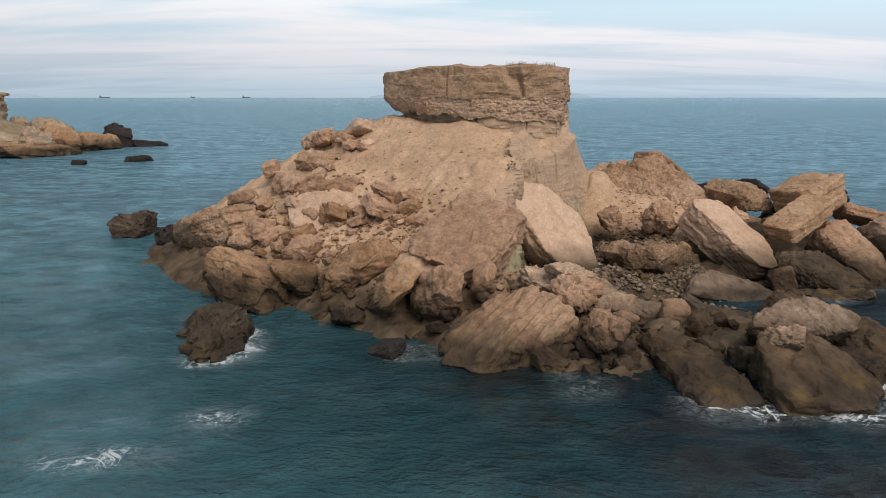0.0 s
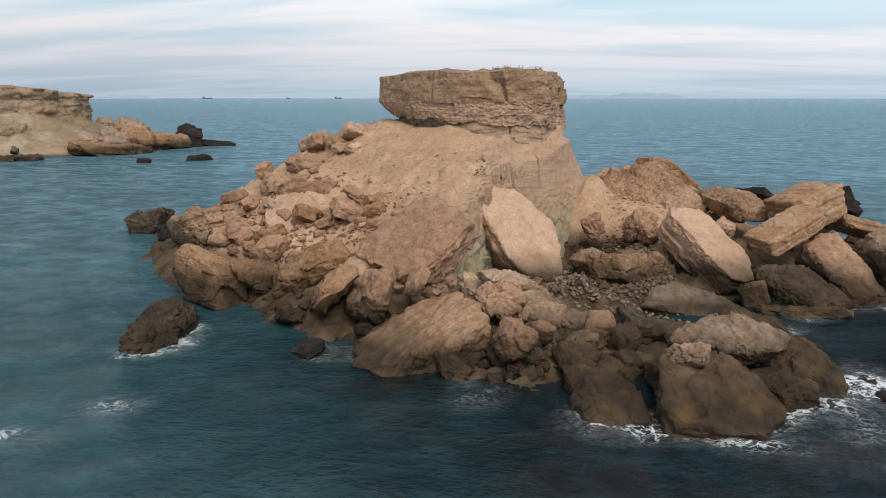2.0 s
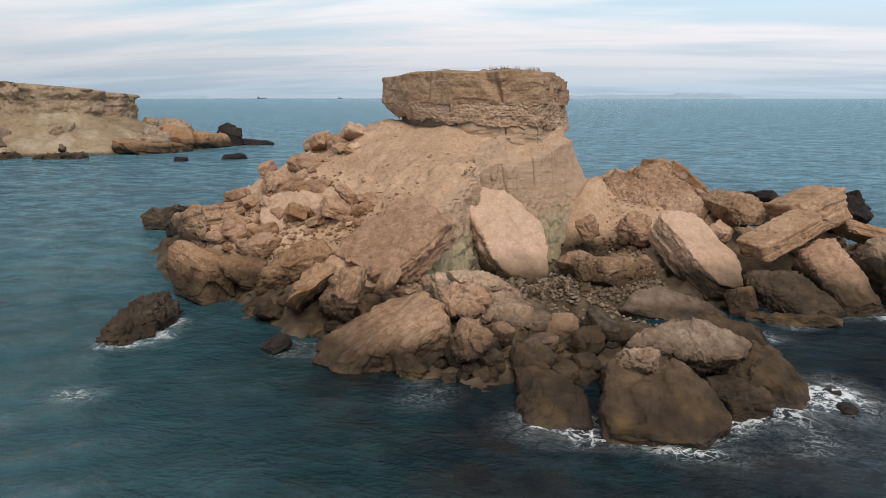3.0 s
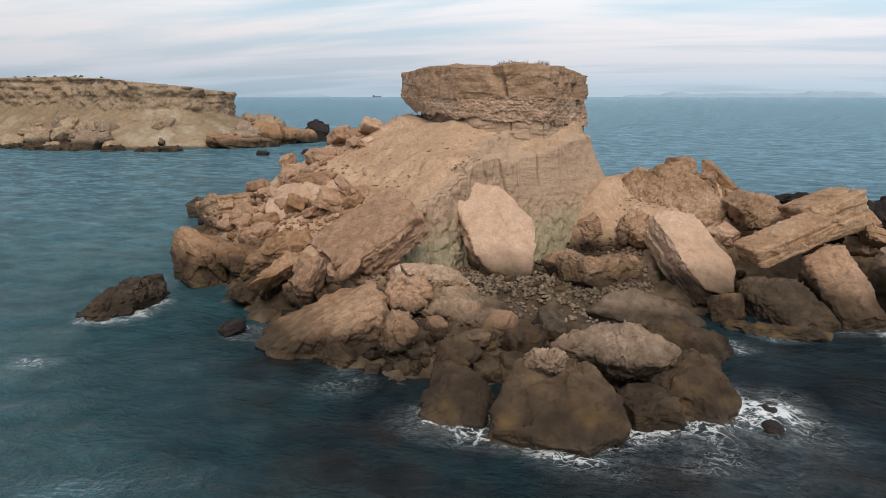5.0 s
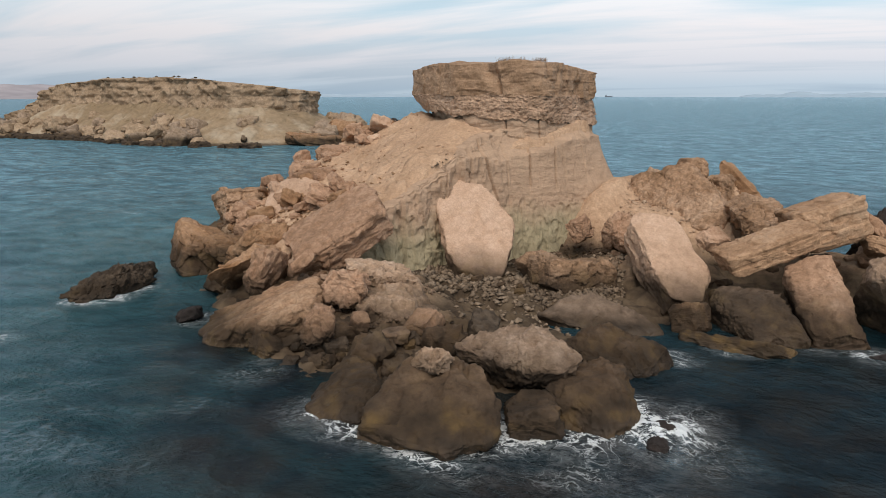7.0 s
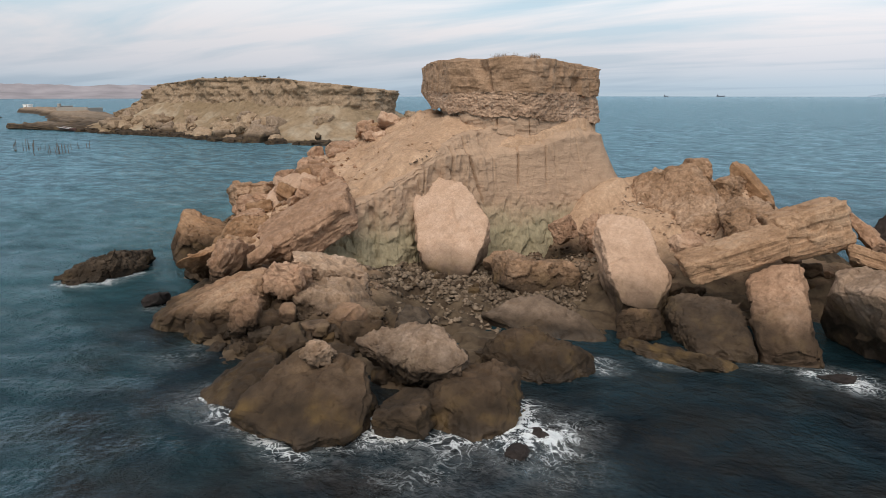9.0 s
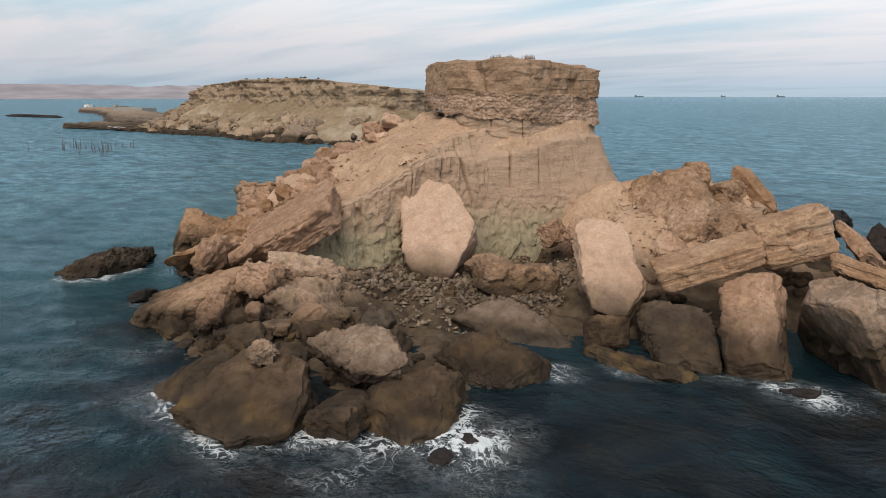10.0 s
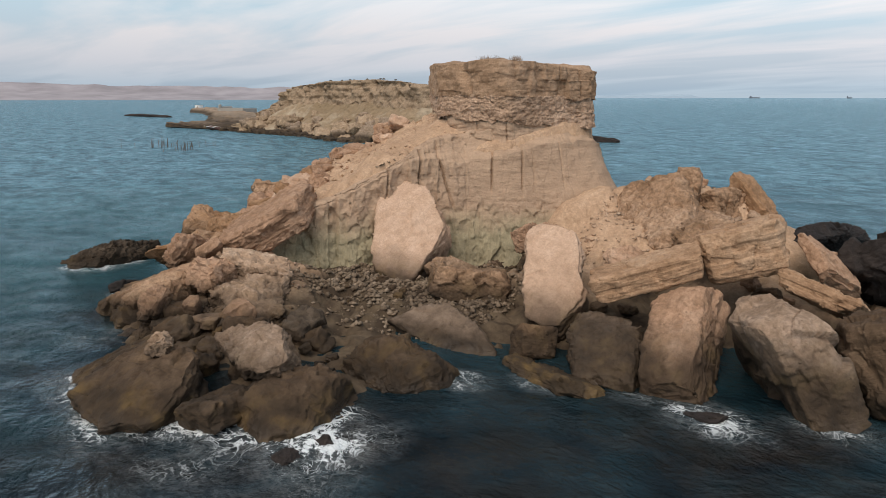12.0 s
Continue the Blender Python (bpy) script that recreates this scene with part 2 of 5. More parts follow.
def earth():
    """Loose tan soil with gravel; the tide darkens its foot."""
    n = Nodes("tan_soil")
    broad, middle, fine = n.noise(0.4, 5), n.noise(2.3, 8, 0.6), n.noise(16.0, 8, 0.7)
    tone = n.math('ADD', n.math('MULTIPLY', broad, 0.55), n.math('MULTIPLY', middle, 0.45))
    colour = n.ramp(tone, (0.33, (0.35, 0.235, 0.152)), (0.5, (0.45, 0.31, 0.208)), (0.66, (0.54, 0.39, 0.275)))
    gravel = n.cells(9.0, out="Color")
    colour = n.mix(0.18, colour, n.ramp(gravel, (0.25, (0.32, 0.30, 0.28)), (0.8, (0.62, 0.60, 0.58))), 'OVERLAY')
    colour = n.mix(0.4, colour, n.ramp(fine, (0.3, (0.30, 0.28, 0.26)), (0.65, (0.60, 0.58, 0.56))), 'OVERLAY')
    lump = n.noise(5.5, 6, 0.65)
    colour = n.mix(0.35, colour, n.ramp(lump, (0.34, (0.30, 0.28, 0.27)), (0.62, (0.63, 0.62, 0.61))), 'OVERLAY')
    wave = n.math('ADD', n.height(), n.math('MULTIPLY', n.math('SUBTRACT', n.noise(0.5, 5), 0.5), 1.2))
    wet = n.ramp(n.math('DIVIDE', wave, 3.0), (0.34, 1.0), (0.74, 0.0))
    colour = n.mix(n.math('MULTIPLY', wet, 0.93), colour, n.ramp(n.noise(1.1, 6), (0.40, (0.030, 0.022, 0.015)), (0.66, (0.105, 0.078, 0.050))))
    relief = n.math('ADD', n.math('ADD', middle, n.math('ADD', n.math('MULTIPLY', fine, 0.5), n.math('MULTIPLY', lump, 0.7))), n.math('MULTIPLY', n.math('SUBTRACT', 1.0, n.cells(9.0)), 0.4))
    return n.finish(colour, 0.95, n.bump(relief, 0.8, 0.055), Specular_IOR_Level=0.15)


def marl(name, low, high, turn, split=0.45):
    """Soft marl face: upright runnels and drying cracks; green below, tan above."""
    n = Nodes(name)
    upright, flat = n.noise(1.5, 7, 0.6, n.stretch((2.2, 2.2, 0.32))), n.noise(1.3, 7, 0.6, n.stretch((0.6, 0.6, 2.6)))
    crack = n.cells(0.42, 'DISTANCE_TO_EDGE', n.stretch((1.0, 1.0, 0.22)))
    fine = n.noise(9.0, 8, 0.65)
    level = n.math('ADD', n.height(), n.math('MULTIPLY', n.math('SUBTRACT', n.noise(0.5, 4), 0.5), 2.6))
    body = n.ramp(n.math('DIVIDE', level, 8.0), (turn / 8 - 0.1, low), (turn / 8 + 0.1, high))
    share = n.ramp(n.math('DIVIDE', level, 8.0), (turn / 8 - 0.06, 0.0), (turn / 8 + 0.10, 1.0))
    run = n.mix(share, upright, flat)
    colour = n.mix(0.40, body, n.ramp(run, (0.35, (0.32, 0.31, 0.29)), (0.62, (0.62, 0.61, 0.59))), 'OVERLAY')
    colour = n.mix(0.4, colour, n.ramp(fine, (0.3, (0.34, 0.33, 0.32)), (0.65, (0.58, 0.57, 0.56))), 'OVERLAY')
    gapline = n.ramp(crack, (0.0, 0.0), (0.022, 1.0))
    colour = n.mix(n.math('MULTIPLY', n.math('SUBTRACT', 1.0, gapline), split), colour, (0.10, 0.075, 0.05))
    relief = n.math('ADD', n.math('ADD', n.math('MULTIPLY', run, 0.9), n.math('MULTIPLY', gapline, 0.8 * split)), n.math('MULTIPLY', fine, 0.35))
    return n.finish(colour, 0.95, n.bump(relief, 0.9, 0.14), Specular_IOR_Level=0.15)


SOIL = earth()
MARL = marl("green_marl", (0.330, 0.285, 0.190), (0.41, 0.290, 0.205), 2.9, 0.14)
def far_talus():
    """Dusty olive talus with paler washed drapes of marl and darker gullies."""
    n = Nodes("far_talus")
    down = n.noise(0.16, 6, 0.6, n.stretch((1.6, 1.6, 0.35)))
    broad, fine = n.noise(0.045, 4, 0.55), n.noise(0.9, 7, 0.65)
    colour = n.ramp(broad, (0.38, (0.235, 0.172, 0.108)), (0.58, (0.31, 0.230, 0.150)))
    colour = n.mix(n.ramp(n.math('ADD', n.math('MULTIPLY', broad, 0.5), n.math('MULTIPLY', down, 0.5)), (0.50, 0.0), (0.60, 0.75)), colour, (0.40, 0.338, 0.255))
    colour = n.mix(0.45, colour, n.ramp(fine, (0.32, 0.28), (0.66, 0.66)), 'OVERLAY')
    shore = n.ramp(n.math('ADD', n.height(), n.math('MULTIPLY', fine, 0.8)), (0.55, 1.0), (1.0, 0.0))
    colour = n.mix(n.math('MULTIPLY', shore, 0.85), colour, (0.050, 0.038, 0.026))
    return n.finish(colour, 0.95, n.bump(n.math('ADD', down, n.math('MULTIPLY', fine, 0.5)), 0.9, 0.6), Specular_IOR_Level=0.1)


FAR_MARL = far_talus()


def water():
    """Sea water: green over sand, dark over weed and rock, small wind waves, foam where the swell breaks."""
    n = Nodes("sea_water")
    wind = n.stretch((1.0, 1.35, 1.0), turn=(0, 0, 30))
    swell, chop, ripple = n.noise(0.42, 4, 0.55, wind, 0.2), n.noise(1.25, 5, 0.6, wind, 0.3), n.noise(5.0, 4, 0.6, wind)
    shallow = n.attribute("shallow")
    patch = n.math('ADD', n.math('MULTIPLY', n.math('SUBTRACT', n.noise(0.055, 4, 0.55), 0.5), 1.1), shallow, True)
    colour = n.ramp(patch, (0.0, (0.011, 0.033, 0.044)), (0.35, (0.012, 0.041, 0.051)), (0.7, (0.020, 0.070, 0.076)), (1.0, (0.038, 0.108, 0.116)))
    # far water: reflected sky is put into the base colour as paler blue
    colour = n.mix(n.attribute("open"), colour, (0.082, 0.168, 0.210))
    weed = n.math('MULTIPLY', n.attribute("reef"), n.ramp(n.noise(0.35, 5), (0.35, 0.65), (0.6, 1.0)))
    bed = n.ramp(n.noise(0.28, 5, 0.6, distort=0.6), (0.44, (0.004, 0.007, 0.010)), (0.58, (0.016, 0.013, 0.011)))
    colour = n.mix(weed, colour, bed)
    crest = n.math('ADD', n.math('ADD', n.math('MULTIPLY', swell, 0.45), n.math('MULTIPLY', chop, 0.3)), n.math('MULTIPLY', n.noise(0.13, 3, 0.6, n.stretch((0.7, 1.9, 1.0), turn=(0, 0, 30))), 0.25))
    # bright and dark wave faces painted into the colour, strongest far out
    colour = n.mix(n.math('ADD', 0.18, n.math('MULTIPLY', n.attribute("open"), 0.6)), colour, n.ramp(crest, (0.40, 0.22), (0.5, 0.5), (0.58, 0.88)), 'OVERLAY')
    foam = n.attribute("foam")

    def net(scale, bend):
        return n.math('ABSOLUTE', n.math('SUBTRACT', n.noise(scale, 4, 0.55, distort=bend), 0.5))

    lines = n.math('MINIMUM', net(0.8, 1.6), n.math('MULTIPLY', net(2.1, 1.2), 1.25))
    cover = n.math('MULTIPLY', foam, n.ramp(n.noise(0.55, 4), (0.36, 0.25), (0.62, 1.2)))
    width = n.math('SUBTRACT', n.math('MULTIPLY', cover, 0.085), 0.008)
    thin = n.math('MULTIPLY', n.ramp(n.math('SUBTRACT', width, lines), (0.0, 0.0), (0.035, 1.0)), n.ramp(foam, (0.15, 0.0), (0.7, 0.9)))
    froth = n.math('ADD', n.math('MULTIPLY', n.noise(1.3, 8, 0.72, distort=1.2), 0.55), n.math('MULTIPLY', n.noise(4.0, 8, 0.75, distort=0.8), 0.45))
    strong = n.ramp(n.math('ADD', foam, n.math('MULTIPLY', n.math('SUBTRACT', froth, 0.5), 2.8)), (0.92, 0.0), (1.35, 0.95))
    haze = n.math('MULTIPLY', n.ramp(froth, (0.40, 0.0), (0.66, 0.20)), n.ramp(foam, (0.15, 0.0), (0.6, 1.0)))
    white = n.math('MAXIMUM', n.math('MAXIMUM', strong, thin), haze, True)
    colour = n.mix(white, colour, (0.74, 0.77, 0.78))
    relief = n.math('ADD', n.math('ADD', n.math('MULTIPLY', swell, 1.7), n.math('MULTIPLY', chop, 0.85)), n.math('ADD', n.math('MULTIPLY', ripple, 0.30), n.math('MULTIPLY', n.noise(11.0, 3, 0.6, wind), 0.07)))
    normal = n.bump(relief, 1.0, 0.30)
    n.finish(colour, n.math('ADD', 0.5, n.math('MULTIPLY', white, 0.4)), normal, Specular_IOR_Level=0.0)
    gloss = n.tree.nodes.new("ShaderNodeBsdfGlossy")
    gloss.inputs["Roughness"].default_value = 0.13
    gloss.inputs["Color"].default_value = (0.68, 0.85, 0.94, 1)
    n.put(normal, gloss.inputs["Normal"])
    edge = n.tree.nodes.new("ShaderNodeFresnel")
    edge.inputs["IOR"].default_value = 1.33
    n.put(normal, edge.inputs["Normal"])
    share = n.math('MULTIPLY', n.math('MINIMUM', n.math('MULTIPLY', edge.outputs[0], 1.0), 0.80), n.math('SUBTRACT', 1.0, white))
    # same pattern weakens the gloss, standing in for slopes too small to model
    share = n.math('MULTIPLY', share, n.ramp(n.math('ADD', n.math('MULTIPLY', crest, 0.6), n.math('MULTIPLY', n.noise(0.2, 4, 0.6, wind), 0.4)), (0.41, 0.5), (0.56, 1.0)))
    both = n.tree.nodes.new("ShaderNodeMixShader")
    n.put(share, both.inputs[0])
    n.tree.links.new(n.shader.outputs[0], both.inputs[1])
    n.tree.links.new(gloss.outputs[0], both.inputs[2])
    n.tree.links.new(both.outputs[0], n.tree.nodes["Material Output"].inputs[0])
    return n.material


WATER = water()


def plain(name, colour, rough=0.8, vary=0.25, scale=3.0):
    n = Nodes(name)
    c = n.mix(vary, colour, n.ramp(n.noise(scale, 6), (0.3, 0.25), (0.7, 0.7)), 'OVERLAY')
    return n.finish(c, rough, n.bump(n.noise(scale * 3, 5), 0.3, 0.03))


STRAW = plain("dry_grass", (0.27, 0.19, 0.13), 0.9)
STICK = plain("weathered_wood", (0.10, 0.085, 0.07), 0.9)
HULL = plain("hull_paint", (0.10, 0.05, 0.04), 0.6)
STEEL = plain("ship_steel", (0.10, 0.12, 0.15), 0.7)
WALL = plain("grey_wall", (0.30, 0.28, 0.25), 0.9)
WHITE = plain("white_wall", (0.75, 0.75, 0.73), 0.8, 0.1)
# far coast and islands: the haze of distance is mixed into their base colours
HAZED_COAST = plain("far_land", (0.31, 0.28, 0.295), 0.95, 0.5, 0.012)
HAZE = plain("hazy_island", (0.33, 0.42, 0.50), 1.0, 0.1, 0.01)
SHRUB = plain("dry_shrub", (0.13, 0.10, 0.065), 0.95, 0.4, 2.0)

# ---- tools ----


def part(name, mesh, material, parent=None, label=""):
    """Links a mesh as one object, under a thing or a part."""
    ob = new(name, mesh)
    if material is not None:
        mesh.materials.append(material)
    if parent is not None:
        ob.parent = parent
    if label:
        ob["label"] = label
    return ob


def thing(name, label, category, group="", kind="", place=(0, 0, 0)):
    ob = new(name)
    ob.location = place
    ob.empty_display_size = 0.3
    return tagged(ob, label, category, group, kind)


def to_mesh(name, verts, faces, smooth=True):
    mesh = bpy.data.meshes.new(name)
    verts = np.asarray(verts, dtype=np.float32)
    faces = np.asarray(faces, dtype=np.int32)
    mesh.vertices.add(len(verts))
    mesh.vertices.foreach_set("co", verts.ravel())
    k = faces.shape[1]
    mesh.loops.add(faces.size)
    mesh.loops.foreach_set("vertex_index", faces.ravel())
    mesh.polygons.add(len(faces))
    mesh.polygons.foreach_set("loop_start", np.arange(0, faces.size, k, dtype=np.int32))
    if smooth:
        mesh.polygons.foreach_set("use_smooth", np.ones(len(faces), dtype=bool))
    mesh.update(calc_edges=True)
    mesh.validate()
    return mesh


def lattice(p, seed=0):
    """Smooth value noise, -1 to 1, at an array of places."""
    p = np.asarray(p, dtype=np.float64)
    i = np.floor(p).astype(np.int64)
    f = p - i
    f = f * f * f * (f * (f * 6 - 15) + 10)

    def cell(dx, dy, dz):
        h = (i[:, 0] + dx) * 374761393 + (i[:, 1] + dy) * 668265263 + (i[:, 2] + dz) * 1440662683 + seed * 1013904223
        h = (h ^ (h >> 13)) * 1274126177
        h = h & 0x7fffffff
        h = (h ^ (h >> 16)) * 69069
        return (h & 0xffff) / 32767.5 - 1

    x, y, z = f[:, 0], f[:, 1], f[:, 2]
    a = (cell(0, 0, 0) * (1 - x) + cell(1, 0, 0) * x) * (1 - y) + (cell(0, 1, 0) * (1 - x) + cell(1, 1, 0) * x) * y
    b = (cell(0, 0, 1) * (1 - x) + cell(1, 0, 1) * x) * (1 - y) + (cell(0, 1, 1) * (1 - x) + cell(1, 1, 1) * x) * y
    return a * (1 - z) + b * z


def clouded(p, octaves=4, seed=0, gain=0.5):
    total, size, q = 0.0, 1.0, np.asarray(p, dtype=np.float64)
    for k in range(octaves):
        total = total + size * lattice(q, seed + 17 * k)
        q, size = q * 2.03 + 11.7, size * gain
    return total


def cube_sphere(n):
    """Places on a cube's surface, -1 to 1, and the quads between them."""
    lut = -np.ones((n + 1, n + 1, n + 1), dtype=np.int64)
    keys, faces = [], []

    def index(k):
        if lut[k] < 0:
            lut[k] = len(keys)
            keys.append(k)
        return lut[k]

    for axis in range(3):
        for side in (0, n):
            for a in range(n):
                for b in range(n):
                    quad = []
                    for da, db in ((0, 0), (1, 0), (1, 1), (0, 1)):
                        k = [0, 0, 0]
                        k[axis], k[(axis + 1) % 3], k[(axis + 2) % 3] = side, a + da, b + db
                        quad.append(index(tuple(k)))
                    faces.append(quad if side else quad[::-1])
    return np.array(keys) / n * 2.0 - 1.0, np.array(faces)


CUBES = {n: cube_sphere(n) for n in (5, 8, 14, 24, 40, 60)}
FINER = {24: 40, 40: 60, 12: 14}


def facets(p, seed=0):
    """Broken faces: each place takes the offset and the tilt of the nearest of scattered centres. About -1 to 1."""
    p = np.asarray(p, dtype=np.float64)
    i = np.floor(p).astype(np.int64)
    near, value = np.full(len(p), 1e9), np.zeros(len(p))

    def chance(c, k):
        h = c[:, 0] * 374761393 + c[:, 1] * 668265263 + c[:, 2] * 1440662683 + (seed * 31 + k) * 1013904223
        h = (h ^ (h >> 13)) * 1274126177
        h = h & 0x7fffffff
        h = (h ^ (h >> 15)) * 69069
        return (h & 0xffff) / 65535.0

    for dx in (-1, 0, 1):
        for dy in (-1, 0, 1):
            for dz in (-1, 0, 1):
                c = i + np.array([dx, dy, dz])
                d = p - (c + np.stack([chance(c, 1), chance(c, 2), chance(c, 3)], 1))
                r = (d * d).sum(1)
                tilt = d[:, 0] * (chance(c, 4) - 0.5) + d[:, 1] * (chance(c, 5) - 0.5) + d[:, 2] * (chance(c, 6) - 0.5)
                v = 1.1 * (chance(c, 7) - 0.5) + 1.9 * tilt
                closer = r < near
                near, value = np.where(closer, r, near), np.where(closer, v, value)
    return value


def stone_mesh(name, size, square=5.0, taper=(0, 0), detail=24, seed=1, chips=7, rough=0.05, beds=0.0, bed_size=0.3, joints=0.0):
    """A broken block: a box whose corners are knocked off by flat cuts, split into facets, then weathered; beds: ledges along its own layers."""
    detail = FINER.get(detail, detail)
    p, faces = CUBES[detail]
    rng = np.random.default_rng(seed)
    square = square * 1.6 + 1
    p = p / ((np.abs(p) ** square).sum(1) ** (1 / square))[:, None]
    full = np.abs(p).max(0)
    for k in range(chips * 2):
        d = rng.normal(size=3)
        d /= np.linalg.norm(d)
        reach = (p @ d).max() * (rng.uniform(0.88, 0.98) if square > 10 else rng.uniform(0.74, 0.94))
        over = np.maximum(0, p @ d - reach)
        p = p - over[:, None] * d
    p = p * full / np.abs(p).max(0)
    out = p / np.maximum(np.linalg.norm(p, axis=1), 1e-6)[:, None]
    out = np.sign(out) * np.abs(out) ** 1.6
    out = out / np.linalg.norm(out, axis=1)[:, None]
    p = p * np.stack([1 + taper[0] * p[:, 2], 1 + taper[1] * p[:, 2], np.ones(len(p))], 1)
    size = np.array(size)
    p = p * size / 2
    small = float(np.sort(size)[:2].mean())
    bend = 0.12 * small * np.stack([lattice(p / small * 1.7 + 5 * k, seed + k) for k in range(3)], 1)
    push = small * rough * (0.4 * clouded(p / small * 1.0 + seed, 2, seed) + 1.5 * facets((p + bend) / (0.46 * small) + seed, seed))
    push = push + min(small, 2.2) * rough * 0.65 * facets((p + bend) / (0.19 * small) + seed, seed + 2)
    push = push + min(small, 1.5) * rough * 0.24 * facets((p + bend) / (0.085 * small) + seed, seed + 4)
    push = push + 0.30 * rough * clouded(p * 5.5 + seed, 3, seed + 5, 0.6)
    if beds:
        level = p[:, 2] / bed_size + 0.35 * clouded(p * 0.6, 2, seed + 9)
        whole = np.floor(level)
        ease = np.clip((level - whole) / 0.22, 0, 1)

        def shelf(k):
            return lattice(np.stack([k * 7.31 + 0.5, 0.9 * p[:, 0] / small + k, 0.9 * p[:, 1] / small], 1), seed + 3)

        step = shelf(whole - 1) * (1 - ease) + shelf(whole) * ease
        side = np.clip(1.8 * np.hypot(out[:, 0], out[:, 1]) - 0.6, 0, 1)
        push = push + beds * 1.5 * step * side
    if joints:
        for k, turn in enumerate((0.4, 1.9)):
            w = p[:, 0] * math.cos(turn) + p[:, 1] * math.sin(turn)
            split = np.abs(lattice(np.stack([w / (0.32 * small) + seed, 0 * w + k, p[:, 2] * 0.12], 1), seed + 20 + k))
            push = push - joints * np.clip(0.10 - split, 0, 1) / 0.10
    return to_mesh(name, p + out * push[:, None], faces)


def boulder(name, label, place, size, turn, taper=(0, 0), square=5.0, material=None, seed=1, detail=24, chips=7, rough=0.05, beds=0.0, bed_size=0.3, joints=0.0, group="fallen rocks round the stack", category="rock"):
    mesh = stone_mesh(name, size, square, taper, detail, seed, chips, rough, beds, bed_size, joints)
    ob = part(name, mesh, material)
    ob.matrix_world = pose(*place, *turn)
    return tagged(ob, label, category, group)


def normals(v, faces):
    """Unit normals at the corners of a quad mesh."""
    n = np.cross(v[faces[:, 2]] - v[faces[:, 0]], v[faces[:, 3]] - v[faces[:, 1]])
    total = np.zeros_like(v)
    for k in range(4):
        np.add.at(total, faces[:, k], n)
    return total / np.maximum(np.linalg.norm(total, axis=1), 1e-9)[:, None]


def slab_mesh(name, outline, thick, seed, taper=0.0, lean=(0, 0), detail=60, chips=6, rough=0.03, beds=0.0, bed_size=0.3, edge=9.0, crust=0.0, axis=(0, 0, 1), dome=0.06):
    """A broken slab: an outline as the upper face, carried down by thick, its rim knocked and worn; beds: ledges round its sides."""
    p, faces = CUBES[detail]
    rng = np.random.default_rng(seed)
    corner = np.array(outline, dtype=float)
    corner = corner[np.argsort(np.arctan2(corner[:, 1], corner[:, 0]))]
    turn = np.arctan2(corner[:, 1], corner[:, 0])
    rho, theta = np.abs(p[:, :2]).max(1), np.arctan2(p[:, 1], p[:, 0])
    k = np.searchsorted(turn, theta) % len(turn)
    a, b = corner[k - 1], corner[k]
    way = np.stack([np.cos(theta), np.sin(theta)], 1)
    reach = (a[:, 0] * b[:, 1] - a[:, 1] * b[:, 0]) / (way[:, 0] * (b - a)[:, 1] - way[:, 1] * (b - a)[:, 0])
    blunt = (rho ** edge + np.abs(p[:, 2]) ** edge) ** (1 / edge)
    rho, up = rho / blunt, (p[:, 2] / blunt - 1) / 2
    flat = way * (rho * reach * (1 - taper * up))[:, None] + np.outer(up * thick, lean)
    crown = dome * thick * np.clip(1 - rho ** 2, 0, 1) * (p[:, 2] > 0)
    v = np.concatenate([flat, (up * thick + crown)[:, None]], 1)
    for _ in range(chips):
        d = rng.normal(size=3)
        d /= np.linalg.norm(d)
        far = v @ d
        v = v - np.maximum(0, far - far.min() - (far.max() - far.min()) * rng.uniform(0.93, 0.99))[:, None] * d
    small = min(thick * 1.3, float(np.abs(corner).mean()) * 1.6)
    out = normals(v, faces)
    bend = 0.10 * small * np.stack([lattice(v / small * 1.9 + 5 * k, seed + k) for k in range(3)], 1)
    push = small * rough * (1.3 * clouded(v / small * 0.9 + seed, 2, seed) + 1.3 * facets((v + bend) / (0.55 * small) + seed, seed))
    push = push + small * rough * (0.8 * facets((v + bend) / (0.21 * small) + seed, seed + 2) + 0.3 * facets((v + bend) / (0.085 * small) + seed, seed + 4))
    side = np.clip(1.6 * np.hypot(out[:, 0], out[:, 1]) - 0.5, 0, 1)
    push = push + 0.06 * side * facets((v + bend) / 0.5 + seed, seed + 6) + 0.03 * side * clouded(v * 4 + seed, 3, seed + 7)
    if crust:
        top = np.clip(out[:, 2] * 2.5 - 1.2, 0, 1) * np.clip(0.5 + 2.5 * lattice(v * 0.55 + seed, seed + 8), 0, 1)
        push = push + crust * top * (0.6 + facets(v * 3.2, seed + 9) + 0.6 * facets(v * 7.0, seed + 10))
    if beds:
        level = v @ np.array(axis, dtype=float) / bed_size + 0.3 * clouded(v * 0.5, 2, seed + 11)
        whole = np.floor(level)
        ease = np.clip((level - whole) / 0.2, 0, 1)

        def shelf(k):
            return lattice(np.stack([k * 7.31 + 0.5, 0.7 * v[:, 0] + k, 0.7 * v[:, 1]], 1), seed + 12)

        push = push + beds * 1.5 * (side if axis[2] == 1 else 1.0) * (shelf(whole - 1) * (1 - ease) + shelf(whole) * ease)
    return to_mesh(name, v + out * push[:, None], faces)


def slab(name, label, place, turn, outline, thick, material, seed, group="fallen rocks round the stack", **rest):
    ob = part(name, slab_mesh(name, outline, thick, seed, **rest), material)
    ob.matrix_world = pose(*place, *turn)
    return tagged(ob, label, "rock", group)


